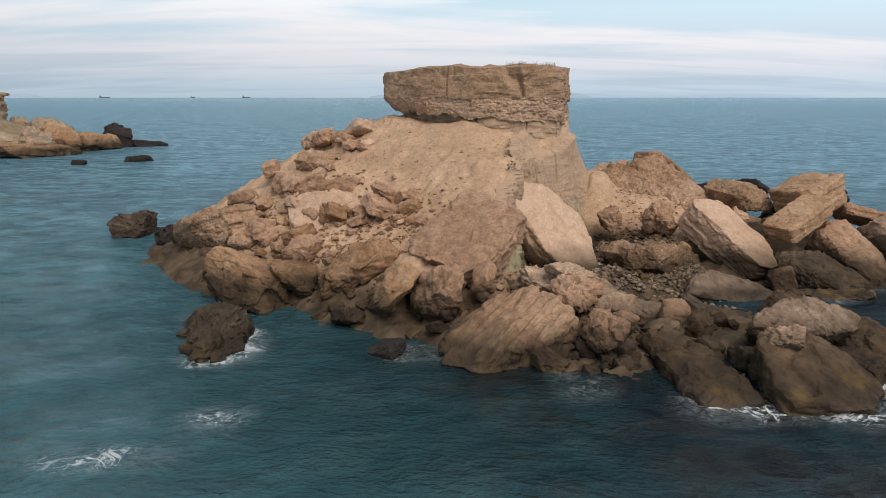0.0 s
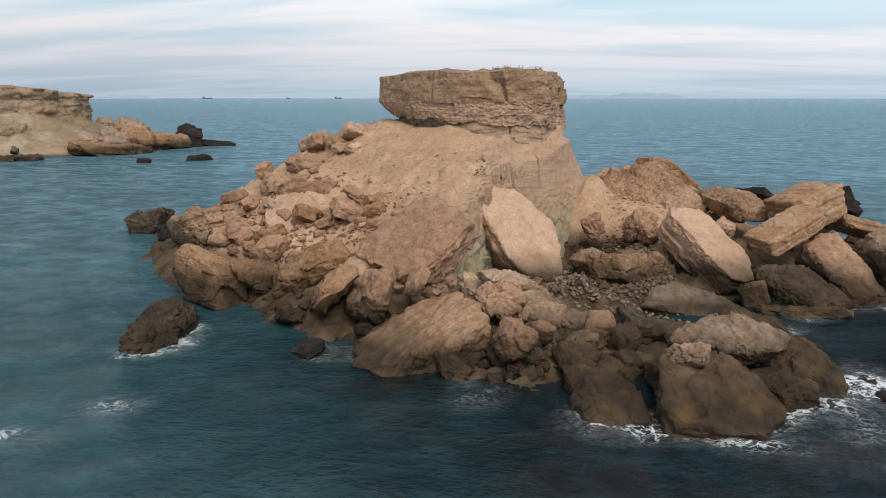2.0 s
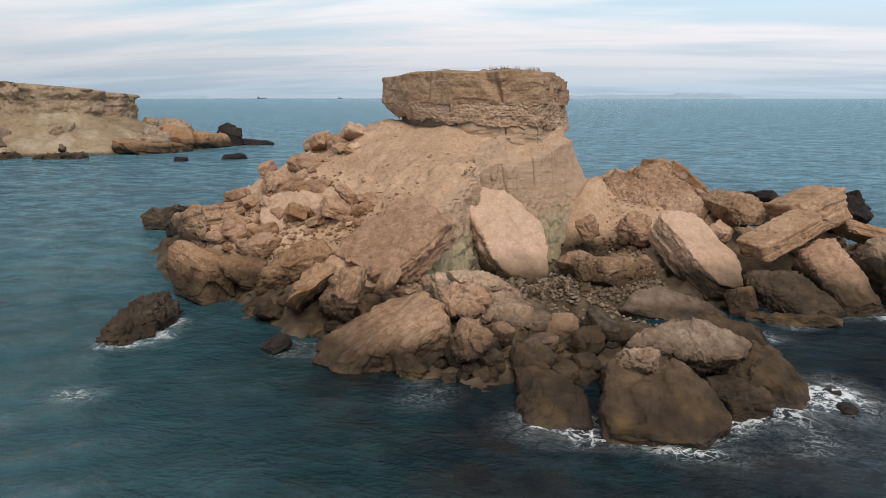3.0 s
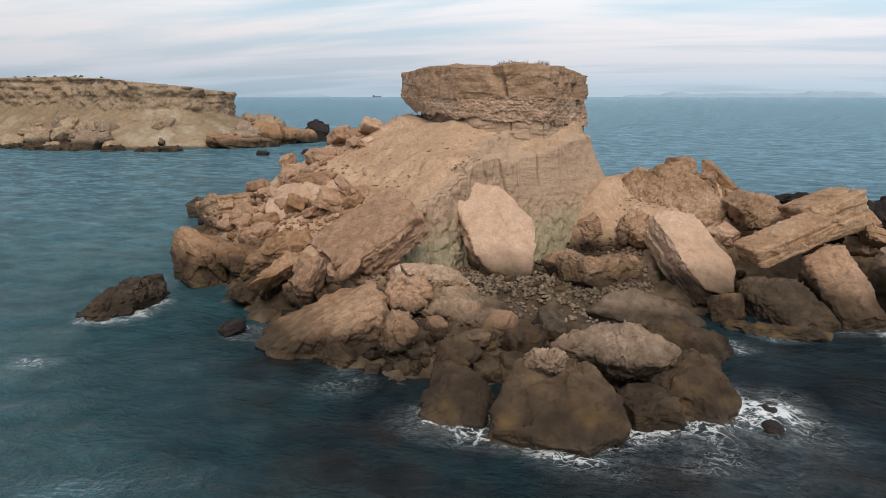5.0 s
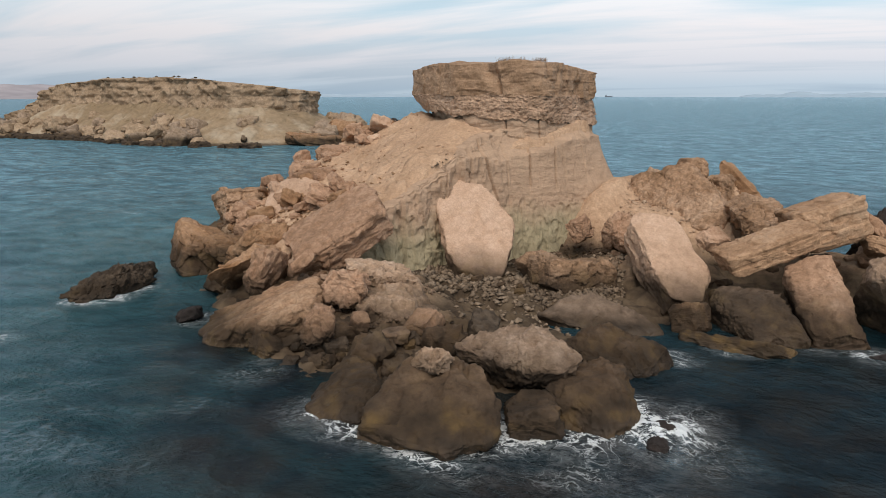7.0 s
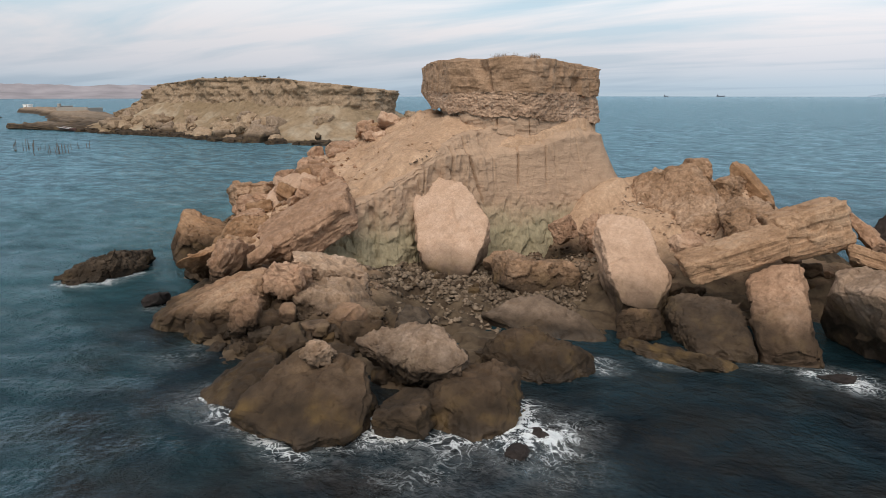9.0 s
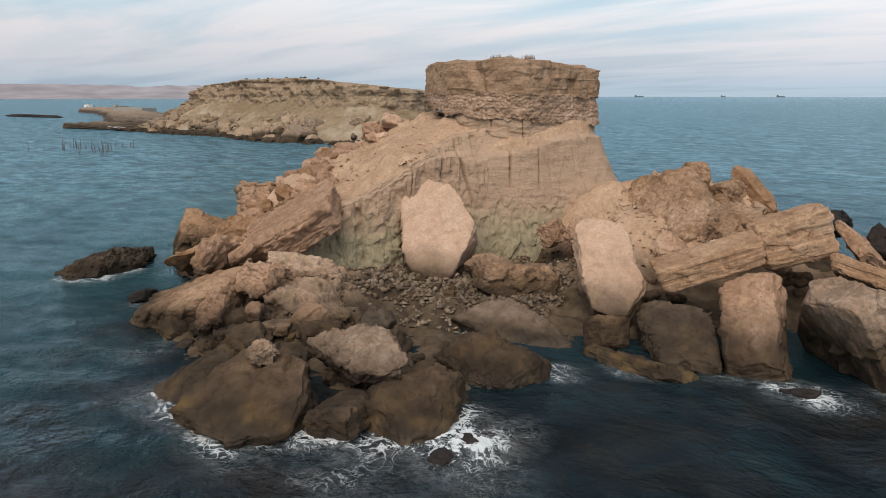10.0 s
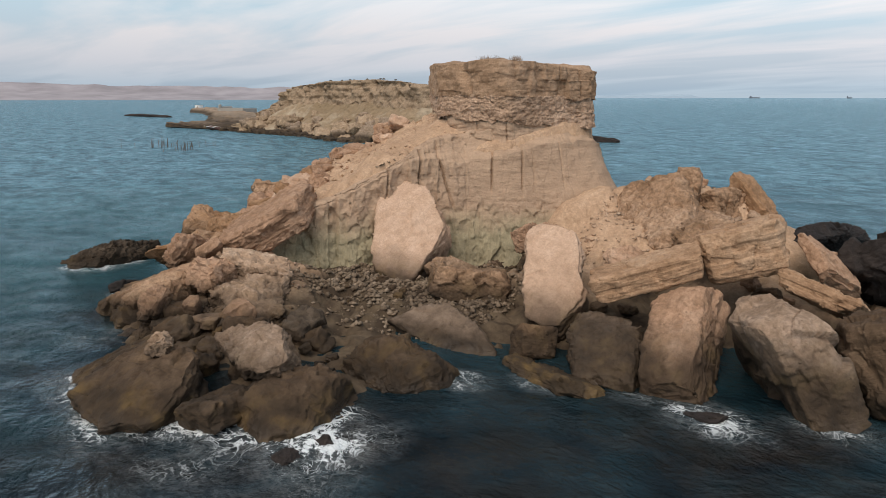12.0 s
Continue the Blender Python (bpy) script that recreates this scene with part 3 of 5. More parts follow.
# ---- sea ----
SURF = [  # where the swell breaks: x, y, half widths, strength
    (18.6, 25.8, 2.2, 2.0, 1.35), (16.2, 23.0, 2.4, 1.6, 1.1), (14.0, 20.7, 2.2, 1.3, 0.9), (9.8, 21.0, 2.8, 1.2, 1.0), (5.0, 22.6, 1.3, 1.4, 0.9), (-0.9, 26.4, 1.7, 1.3, 1.0),
    (-8.8, 26.6, 1.8, 2.2, 1.2), (25.6, 35.4, 1.9, 1.5, 1.0), (18.3, 31.8, 1.0, 0.8, 1.0), (20.0, 33.4, 1.2, 0.8, 0.7), (28.4, 37.4, 1.8, 1.6, 0.7), (19.9, 24.4, 2.4, 2.0, 0.8),
    (16.0, 19.7, 2.2, 1.3, 0.55), (23.0, 35.0, 1.0, 0.8, 0.6), (-11.9, 31.0, 0.9, 1.0, 0.6), (-64, 139, 6.0, 4.0, 0.9),
]
DRIFT = [(-9.6, 17.9, 2.8, 1.2, 0.62), (-7.3, 20.4, 1.6, 1.4, 0.62), (-30.0, 44.0, 1.7, 0.6, 0.6), (17.5, 22.0, 3.2, 2.0, 0.42)]


def shoreline():
    """Places where the rocks meet the water."""
    found = []
    for ob in scene.objects:
        if ob.type != 'MESH' or ob.get("category") not in ("rock", "stone") or ob.matrix_world.translation.y > 55:
            continue
        v = np.empty(len(ob.data.vertices) * 3, dtype=np.float32)
        ob.data.vertices.foreach_get("co", v)
        m = np.array(ob.matrix_world)
        w = v.reshape(-1, 3) @ m[:3, :3].T + m[:3, 3]
        w = w[np.abs(w[:, 2]) < 0.12]
        found += [w[k] for k in range(0, len(w), max(1, len(w) // 24))]
    return found


def sea():
    u = np.linspace(-1, 1, 451)
    line = 7.6 * np.sinh(7.12 * u)
    x, y = np.meshgrid(10 + line, 29 + line, indexing='ij')
    cell = np.maximum(np.gradient(line)[:, None], np.gradient(line)[None, :])
    z = np.zeros_like(x)
    rng = np.random.default_rng(4)
    for k in range(34):
        wave = 0.9 * 1.13 ** k * 0.6
        turn = radians(-62) + rng.normal(0, 0.55)
        kx, ky = 2 * math.pi / wave * math.cos(turn), 2 * math.pi / wave * math.sin(turn)
        fade = np.clip(1.4 - 3.2 * cell / wave, 0, 1)
        z += fade * 0.0062 * wave ** 0.30 * np.sin(kx * x + ky * y + rng.uniform(0, 6.28))
    n = len(u)
    g = np.arange(n * n).reshape(n, n)
    faces = np.stack([g[:-1, :-1], g[1:, :-1], g[1:, 1:], g[:-1, 1:]], -1).reshape(-1, 4)
    mesh = to_mesh("sea", np.stack([x, y, z], -1).reshape(-1, 3), faces)
    p = np.stack([x.ravel(), y.ravel(), 0 * x.ravel()], 1)
    ragged = 1 + 0.45 * clouded(p * 0.6, 3, 8)
    foam = np.zeros(n * n)
    near = np.flatnonzero((np.abs(p[:, 0] - 9) < 26) & (np.abs(p[:, 1] - 31) < 20))
    edge = np.full(n * n, 9.0)
    edge[near] = 9.0 ** 2
    for q in shoreline():
        edge[near] = np.minimum(edge[near], (p[near, 0] - q[0]) ** 2 + (p[near, 1] - q[1]) ** 2)
    edge[near] = np.sqrt(edge[near])
    lap = 0.37 + 0.45 * np.exp(-(edge / 0.6) ** 2)
    for fx, fy, a, b, s in SURF:
        d = ((p[:, 0] - fx) / a) ** 2 + ((p[:, 1] - fy) / b) ** 2
        foam = np.maximum(foam, s * lap * np.exp(-d * d * 0.5 * ragged))
    for fx, fy, a, b, s in DRIFT:
        d = ((p[:, 0] - fx) / a) ** 2 + ((p[:, 1] - fy) / b) ** 2
        foam = np.maximum(foam, s * np.exp(-d * ragged))
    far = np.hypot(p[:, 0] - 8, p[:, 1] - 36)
    shallow = 0.42 * np.exp(-(((p[:, 0] + 2) / 26) ** 2 + ((p[:, 1] - 14) / 16) ** 2)) + 0.66 * np.exp(-(((p[:, 0] + 34) / 34) ** 2 + ((p[:, 1] - 42) / 26) ** 2)) + 0.12
    reef = 0.9 * np.exp(-(((p[:, 0] - 11) / 13) ** 2 + ((p[:, 1] - 18.5) / 7) ** 2)) + 0.5 * np.exp(-(((p[:, 0] - 30) / 5) ** 2 + ((p[:, 1] - 36) / 4) ** 2)) + 0.95 * np.exp(-(((p[:, 0] - 27) / 17) ** 2 + ((p[:, 1] - 27) / 13) ** 2)) + 0.8 * np.exp(-(((p[:, 0] - 4) / 9) ** 2 + ((p[:, 1] - 25.5) / 3.5) ** 2))
    # spreads that painted sky reflection over the bay too
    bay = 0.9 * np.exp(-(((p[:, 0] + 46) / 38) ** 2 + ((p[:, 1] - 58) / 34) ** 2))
    v = np.stack([x, y, z], -1).reshape(-1, 3)
    v[:, 2] += 0.16 * np.clip(foam - 0.45, 0, 1) * (1 + 1.2 * clouded(p * 1.7, 3, 9))
    mesh.vertices.foreach_set("co", v.astype(np.float32).ravel())
    mesh.update()
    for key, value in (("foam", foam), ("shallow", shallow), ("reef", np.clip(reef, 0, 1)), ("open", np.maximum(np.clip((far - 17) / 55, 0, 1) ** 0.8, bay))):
        mesh.attributes.new(key, 'FLOAT', 'POINT').data.foreach_set("value", value.astype(np.float32))
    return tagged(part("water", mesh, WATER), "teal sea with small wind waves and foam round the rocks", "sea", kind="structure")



# ---- the stack: mound, marl wall, neck and cap ----
def ridge(x, y, a, b, width, fall):
    """The height of a ridge from a to b, flat over width and falling off beside it."""
    ax, ay, az = a
    bx, by, bz = b
    t = np.clip(((x - ax) * (bx - ax) + (y - ay) * (by - ay)) / max((bx - ax) ** 2 + (by - ay) ** 2, 1e-6), 0, 1)
    d = np.hypot(x - ax - t * (bx - ax), y - ay - t * (by - ay))
    return az + t * (bz - az) - fall * np.maximum(0, d - width)


WALL_LINE = [(1.2, 30.4, 2.3), (1.7, 32.4, 3.0), (2.4, 34.2, 3.75), (3.0, 35.8, 4.3), (4.0, 38.4, 5.6), (5.0, 40.9, 6.95), (6.4, 43.2, 7.3), (7.8, 44.6, 7.7), (8.6, 46.4, 8.2), (9.0, 48.6, 8.3), (9.1, 50.2, 8.1), (7.2, 53.2, 7.2)]


def wall_side(x, y):
    """How far a place lies in front of the marl wall (plus) or behind it (minus)."""
    best, sign = np.full(x.shape, 1e9), np.ones(x.shape)
    for (ax, ay, _), (bx, by, _) in zip(WALL_LINE, WALL_LINE[1:]):
        t = np.clip(((x - ax) * (bx - ax) + (y - ay) * (by - ay)) / ((bx - ax) ** 2 + (by - ay) ** 2), 0, 1)
        d = np.hypot(x - ax - t * (bx - ax), y - ay - t * (by - ay))
        s = np.sign((x - ax) * (by - ay) - (y - ay) * (bx - ax))
        closer = d < best
        best, sign = np.where(closer, d, best), np.where(closer, s, sign)
    return best * sign


def soften(a, b, k=0.35):
    return np.logaddexp(a / k, b / k) * k


def ground(x, y):
    p = np.stack([x.ravel(), y.ravel(), 0 * x.ravel()], 1)
    hill = ridge(x, y, (-3, 50.2, 8.35), (6.6, 49.0, 8.3), 2.0, 0.55)
    hill = soften(hill, ridge(x, y, (-3.0, 48.0, 8.35), (2.0, 45.3, 8.2), 0.9, 0.62))
    hill = soften(hill, ridge(x, y, (2.0, 45.3, 8.2), (6.4, 46.0, 7.9), 0.8, 0.62))
    hill = soften(hill, ridge(x, y, (-1.2, 46.2, 7.25), (2.6, 41.0, 6.6), 1.8, 0.62))
    hill = soften(hill, ridge(x, y, (-8.0, 48.0, 6.8), (-6.2, 42.0, 5.3), 1.0, 0.66))
    hill = soften(hill, ridge(x, y, (0.8, 38.6, 4.9), (-0.6, 33.8, 2.7), 1.7, 0.75))
    hill = soften(hill, ridge(x, y, (-4.5, 38.6, 3.3), (-11.5, 41.8, 1.5), 1.0, 0.7))
    hill = soften(hill, ridge(x, y, (-2.6, 33.6, 0.7), (-8.4, 35.6, 0.1), 0.7, 0.5))
    hill = soften(hill, ridge(x, y, (9.3, 51, 5.3), (12.6, 53, 4.8), 1.0, 0.7))
    side = wall_side(x, y)
    floor = ridge(x, y, (4.5, 35.2, 0.75), (11.5, 38.2, 0.75), 2.6, 0.22)
    floor = np.maximum(floor, ridge(x, y, (10.5, 41.0, 1.0), (15.0, 41.6, 1.9), 1.0, 0.4))
    floor = soften(floor, ridge(x, y, (10.4, 46.8, 4.1), (10.9, 48.8, 4.9), 0.4, 1.25), 0.2)
    floor = soften(floor, ridge(x, y, (11.0, 51.0, 4.6), (12.6, 47.0, 3.2), 0.6, 0.95), 0.2)
    low = np.where(side > -0.3, np.minimum(hill, floor), hill)
    low = soften(low, ridge(x, y, (13.0, 52.6, 4.9), (15.8, 53.6, 4.5), 1.2, 0.75), 0.25)
    low = soften(low, ridge(x, y, (13.6, 47.2, 3.4), (18.0, 47.2, 2.7), 1.0, 0.75), 0.25)
    low = soften(low, ridge(x, y, (19.5, 46.5, 1.9), (28.0, 47.0, 0.9), 1.4, 0.5), 0.25)
    low = soften(low, ridge(x, y, (16.0, 39.6, 0.6), (21.0, 41.4, 0.2), 0.8, 0.5), 0.2)
    low = soften(low, ridge(x, y, (-0.5, 31.6, 1.5), (4.6, 31.4, 1.6), 0.9, 0.55), 0.2)
    low = soften(low, ridge(x, y, (5.6, 30.2, 1.5), (2.6, 28.2, 0.8), 1.6, 0.5), 0.2)
    low = soften(low, ridge(x, y, (7.4, 28.0, 0.7), (12.0, 30.5, 0.2), 2.0, 0.35), 0.2)
    low = soften(low, ridge(x, y, (6.0, 25.8, 0.15), (15.5, 27.2, 0.1), 1.3, 0.45), 0.2)
    n = clouded(p * 0.7, 4, 21).reshape(x.shape)
    m = clouded(p * 2.6, 3, 22).reshape(x.shape)
    block = facets(p * 0.75, 23).reshape(x.shape)
    chunk = facets(p * 2.1, 24).reshape(x.shape)
    bare = np.clip(1.2 - ((x - 1) / 6) ** 2 - ((y - 44.5) / 5.5) ** 2, 0, 1)
    bare = np.maximum(bare, np.clip(1.3 - ((x - 10) / 4.2) ** 2 - ((y - 46.5) / 4.5) ** 2, 0, 1))
    bare = np.maximum(bare, 0.8 * np.clip(1.3 - ((x - 9) / 4.5) ** 2 - ((y - 37) / 2.8) ** 2, 0, 1))
    broken = 1 - 0.85 * bare
    return low + 0.10 * n + 0.05 * m + broken * (0.30 * block + 0.12 * chunk)


def mound_mesh():
    xs, ys = np.arange(-19, 31.01, 0.17), np.arange(21, 60.01, 0.17)
    x, y = np.meshgrid(xs, ys, indexing='ij')
    z = ground(x, y)
    keep = z > -0.9
    z = np.maximum(z, -1.0)
    g = np.arange(x.size).reshape(x.shape)
    faces = np.stack([g[:-1, :-1], g[1:, :-1], g[1:, 1:], g[:-1, 1:]], -1).reshape(-1, 4)
    k = keep.ravel()
    faces = faces[k[faces].any(1)]
    return to_mesh("mound", np.stack([x, y, z], -1).reshape(-1, 3), faces)


def ribbon(rows, cols, shape, name):
    """A bent sheet: shape(u, v) gives places for arrays u along and v up."""
    u, v = np.meshgrid(np.linspace(0, 1, rows), np.linspace(0, 1, cols), indexing='ij')
    p = shape(u.ravel(), v.ravel())
    g = np.arange(rows * cols).reshape(rows, cols)
    faces = np.stack([g[:-1, :-1], g[1:, :-1], g[1:, 1:], g[:-1, 1:]], -1).reshape(-1, 4)
    return to_mesh(name, p, faces)


def along(line, u):
    """Places on a polyline at shares u of its length, slightly rounded, and the outward normal in plan."""
    pts = np.array(line, dtype=float)
    step = np.concatenate([[0], np.cumsum(np.hypot(*np.diff(pts[:, :2], axis=0).T))])
    s = u * step[-1]

    def take(s):
        return np.stack([np.interp(s, step, pts[:, k]) for k in range(pts.shape[1])], 1)

    soft = sum(take(s + d) for d in (-0.5, -0.25, 0, 0.25, 0.5)) / 5
    d = take(s + 0.4) - take(s - 0.4)
    normal = np.stack([d[:, 1], -d[:, 0]], 1)
    return soft, normal / np.maximum(np.linalg.norm(normal, axis=1), 1e-6)[:, None], s


def wall_mesh():
    def shape(u, v):
        base, normal, s = along(WALL_LINE, u)
        s = s - 3.05
        bank = np.clip((s - 7.0) / 2.5, 0, 1)      # where soil banks up from the wall's brow to the neck
        top = base[:, 2] + 0.05 - 0.95 * bank
        w = np.clip(v / 0.78, 0, 1)
        over = np.clip((v - 0.78) / 0.22, 0, 1)
        z = -0.3 + w * (top + 0.3)
        q = np.stack([s * 1.15, 0 * s, z * 0.16], 1)
        flute = clouded(q, 3, 31)
        groove = np.abs(lattice(np.stack([s * 0.62, 0 * s + 0.3, z * 0.10], 1), 35))
        calm = np.clip((s - 8.5) / 2.0, 0, 1)
        out = 0.10 + (0.85 + 0.55 * np.clip((s - 8.0) / 2.5, 0, 1)) * (1 - w) ** 1.3 + 3.0 * np.clip((s - 14.0) / 4.0, 0, 1) * (1 - w) ** 1.25 + (0.10 - 0.09 * calm) * flute - 0.42 * (1 - calm) * np.clip(0.055 - groove, 0, 1) / 0.055
        for at, deep in ((10.2, 0.07), (11.6, 0.34), (13.3, 0.30), (13.9, 0.07), (15.6, 0.10)):
            wander = at + 0.14 * lattice(np.stack([z * 0.8, 0 * z + at, 0 * z], 1), 40)
            out = out - deep * np.clip(0.07 - np.abs(s - wander), 0, 1) / 0.07 * np.clip((z - 4.3) / 0.8, 0, 1) * (1 - over)
            out = out + 0.07 * (1 - over) * np.where(s > wander, 1, -1) * lattice(np.array([[at * 3.1, 0.5, 0.5]]), 41)
        out = out + (0.30 - 0.27 * calm) * facets(np.stack([s * 0.55, z * 0.05, 0 * s], 1), 36) + (0.14 - 0.14 * calm) * facets(np.stack([s * 1.3, z * 0.22, 0 * s], 1), 38) + (0.07 - 0.07 * calm) * facets(np.stack([s * 2.3, z * 1.6, 0 * s], 1), 37)
        out = out + (0.08 - 0.05 * calm) * clouded(np.stack([s * 2.2, z * 2.2, 0 * s], 1), 3, 33)
        out = out + calm * np.clip((4.6 - z) / 1.0, 0, 1) * (0.10 * facets(np.stack([s * 1.2, z * 0.6, 0 * s], 1), 45) + 0.07 * facets(np.stack([s * 2.9, z * 2.7, 0 * s], 1), 46))
        brow = 0.16 * facets(np.stack([s * 1.1, over * 2, 0 * s], 1), 42)
        out = out + over * (-0.35 + brow) - 0.85 * bank * np.sin(over * 1.57) + 0.04 * clouded(np.stack([s * 3, over * 6, 0 * s], 1), 3, 43) * (over > 0)
        z = z + np.sin(over * 1.57) * 0.22 + 1.35 * bank * over ** 1.5 + 0.10 * bank * clouded(np.stack([s * 1.4, over * 2, 0 * s], 1), 3, 44) * np.clip(w * 8 - 7, 0, 1)
        out = np.where(v > 0.992, out - 0.6, out)
        return np.stack([base[:, 0] + normal[:, 0] * out, base[:, 1] + normal[:, 1] * out, z], 1)

    return ribbon(560, 130, shape, "marl_wall")


CAP_PLAN = [(2.2, 55.6), (-2.0, 55.2), (-4.3, 52.2), (-4.05, 48.5), (-1.4, 46.0), (2.0, 44.0), (5.0, 43.9), (7.5, 44.4), (8.0, 46.4), (8.35, 48.0), (8.8, 50.3), (6.2, 53.4)]


def cap_ring(u):
    line = CAP_PLAN + CAP_PLAN[:1]
    p, normal, s = along(line, u)
    return p, normal, s


def cap_mesh(name, low, high, inset, bulge, seed, bed, joint=0.0, gash=0.42, pebbles=0.0):
    """A storey of the caprock: its rim follows the plan; low, high and inset are functions of the place on the rim."""
    rows, cols = 620, 56

    def shape(u, v):
        p, normal, s = cap_ring(u % 1.0)
        side = np.clip(v / 0.86, 0, 1)
        z0, z1 = low(p[:, 0], p[:, 1]), high(p[:, 0], p[:, 1])
        z = z0 + (z1 - z0) * side
        level = z / bed + 0.4 * clouded(np.stack([s * 0.4, z * 0.4, 0 * s], 1), 2, seed)
        whole = np.floor(level)
        ease = np.clip((level - whole) / 0.25, 0, 1)
        ledge = lattice(np.stack([(whole - 1) * 7.3 + 0.5, s * 0.45, 0 * s], 1), seed + 1) * (1 - ease) + lattice(np.stack([whole * 7.3 + 0.5, s * 0.45, 0 * s], 1), seed + 1) * ease
        block = lattice(np.stack([s * 0.9, np.floor(level * 0.6), 0 * s], 1), seed + 2)
        out = -inset(p[:, 0], p[:, 1], side) + 0.028 * ledge + 0.05 * block + bulge * (0.8 * clouded(np.stack([s * 2.4, z * 2.4, 0 * s], 1), 3, seed + 3) + 0.9 * facets(np.stack([s * 0.9, z * 1.5, 0 * s], 1), seed + 3) + 0.5 * facets(np.stack([s * 3.0, z * 4.0, 0 * s], 1), seed + 4))
        crack = np.abs(lattice(np.stack([s * 0.55, 0 * s, z * 0.07], 1), seed + 5))
        out = out + pebbles * facets(np.stack([s * 5.4, z * 5.8, 0 * s], 1), seed + 12) - gash * np.clip(0.04 - crack, 0, 1) / 0.04 + bulge * 0.9 * facets(np.stack([s * 0.55, z * 0.25, 0 * s], 1), seed + 8)
        face = np.clip((p[:, 0] - 7.4) / 0.3, 0, 1)      # the jointed eastern face
        pillar = facets(np.stack([s * 1.05, np.floor(z * 0.9 + 0.3), 0 * s], 1), seed + 11)
        out = out + face * joint * 0.17 * pillar
        cover = np.clip((v - 0.86) / 0.14, 0, 1)
        centre = np.array([2.3, 50.4])
        x, y = p[:, 0] + normal[:, 0] * out, p[:, 1] + normal[:, 1] * out
        x, y = x + (centre[0] - x) * cover, y + (centre[1] - y) * cover
        z = z + np.where(cover > 0, 0.10 * clouded(np.stack([x, y, 0 * x], 1), 3, seed + 6), 0) + 0.12 * np.clip(cover * 3, 0, 1)
        return np.stack([x, y, z], 1)

    return ribbon(rows, cols, shape, name)


def cap_top(x, y):
    return 11.84 - 0.075 * np.maximum(0, -x) - 0.085 * np.maximum(0, y - 44.5) * np.clip((x - 6) / 1.5, 0, 1) + 0.1 * lattice(np.stack([x * 0.5, y * 0.5, 0 * x], 1), 3)


def cap_seam(x, y):
    return 9.9 - 0.05 * np.maximum(0, x - 5) + 0.12 * lattice(np.stack([x * 0.9, y * 0.9, 0 * x], 1), 4)


def cap_foot(x, y):
    return 9.05 - 0.062 * (x + 4) - 0.06 * np.maximum(0, y - 46) * np.clip((x - 6) / 1.5, 0, 1) + 0.10 * lattice(np.stack([x * 1.3, y * 1.3, 0 * x], 1), 5) + 0.11 * clouded(np.stack([x * 3.1, y * 3.1, 0 * x], 1), 2, 6)


stack = thing("sea_stack", "tan sandstone sea stack with an overhanging caprock on soil", "sea stack", place=(3, 48, 0))


def child(name, mesh, material, label=""):
    ob = part(name, mesh, material, stack, label)
    ob.matrix_parent_inverse = Matrix.Translation((-3, -48, 0))
    return ob


child("mound", mound_mesh(), SOIL, "tan gravelly soil slope")
child("marl_wall", wall_mesh(), MARL, "fluted grey-green marl face")
child("neck", cap_mesh("neck", lambda x, y: 6.3 + 0 * x, lambda x, y: cap_foot(x, y) + 0.15, lambda x, y, v: 0.95 * np.clip((3 - x) / 6, 0, 1) + 0.16 + 0.27 * np.clip((3.5 - x) / 3, 0, 1) + 0.10 * v - 0.9 * (1 - v) ** 2 * np.clip((3.5 - x) / 3, 0, 1), 0.05, 51, 0.22), MARL, "recessed soft neck under the cap")
child("conglomerate_bed", cap_mesh("conglomerate_bed", cap_foot, lambda x, y: cap_seam(x, y) + 0.1, lambda x, y, v: (0.06 + 0.85 * np.clip((-0.5 - x) / 3.0, 0, 1)) * (1 - v) ** 1.5 + 0.03 - 0.38 * (1 - v) * np.exp(-((x - 8.7) ** 2 + (y - 50.2) ** 2) / 0.9), 0.035, 61, 0.3, 0.0, 0.05, 0.065), GRIT, "pebbly conglomerate bed")
child("cap_rock", cap_mesh("cap_rock", cap_seam, cap_top, lambda x, y, v: 0.02 + 0 * x, 0.05, 71, 0.34, 1.6), CAP, "bedded sandstone caprock with upright cracks")

# ---- the fallen rocks ----
slab("boulder", "big dark brown sandstone boulder, wet at its foot in the surf", (12.84, 22.24, 1.02), (24, 0, 16), [(-2.11, -1.4), (-2.15, -0.34), (-1.66, 0.5), (-1.33, 1.44), (-0.93, 2.03), (-0.01, 1.88), (1.16, 1.53), (1.83, 0.92), (1.97, -0.2), (1.89, -0.92), (1.37, -1.6), (0.66, -2.0), (-0.69, -1.83)], 1.7, BROWN, 3, taper=-0.12, rough=0.035, beds=0.09, bed_size=0.24, edge=10, chips=9)
slab("boulder", "dark brown wedge-shaped boulder standing in the surf", (9.2, 22.48, 0.52), (17, 0, -18), [(-1.89, 1.53), (-0.5, 1.63), (0.88, 0.88), (1.23, 0.25), (1.65, -0.75), (0.84, -1.43), (-0.2, -1.63), (-0.79, -0.81), (-1.22, 0.32)], 1.3, BROWN, 4, taper=0.1, rough=0.04, edge=6)
slab("boulder", "long brown rock with a rough pale crust on top", (14.12, 25.59, 1.75), (30, 0, -2), [(-2.56, -0.53), (-2.2, 0.1), (-1.09, 0.8), (0.66, 1.1), (1.78, 0.7), (2.29, 0.1), (1.78, -0.6), (0.45, -0.75), (-1.11, -0.8)], 1.3, PALECRUST, 5, taper=-0.1, rough=0.05, beds=0.05, edge=6, crust=0.07)
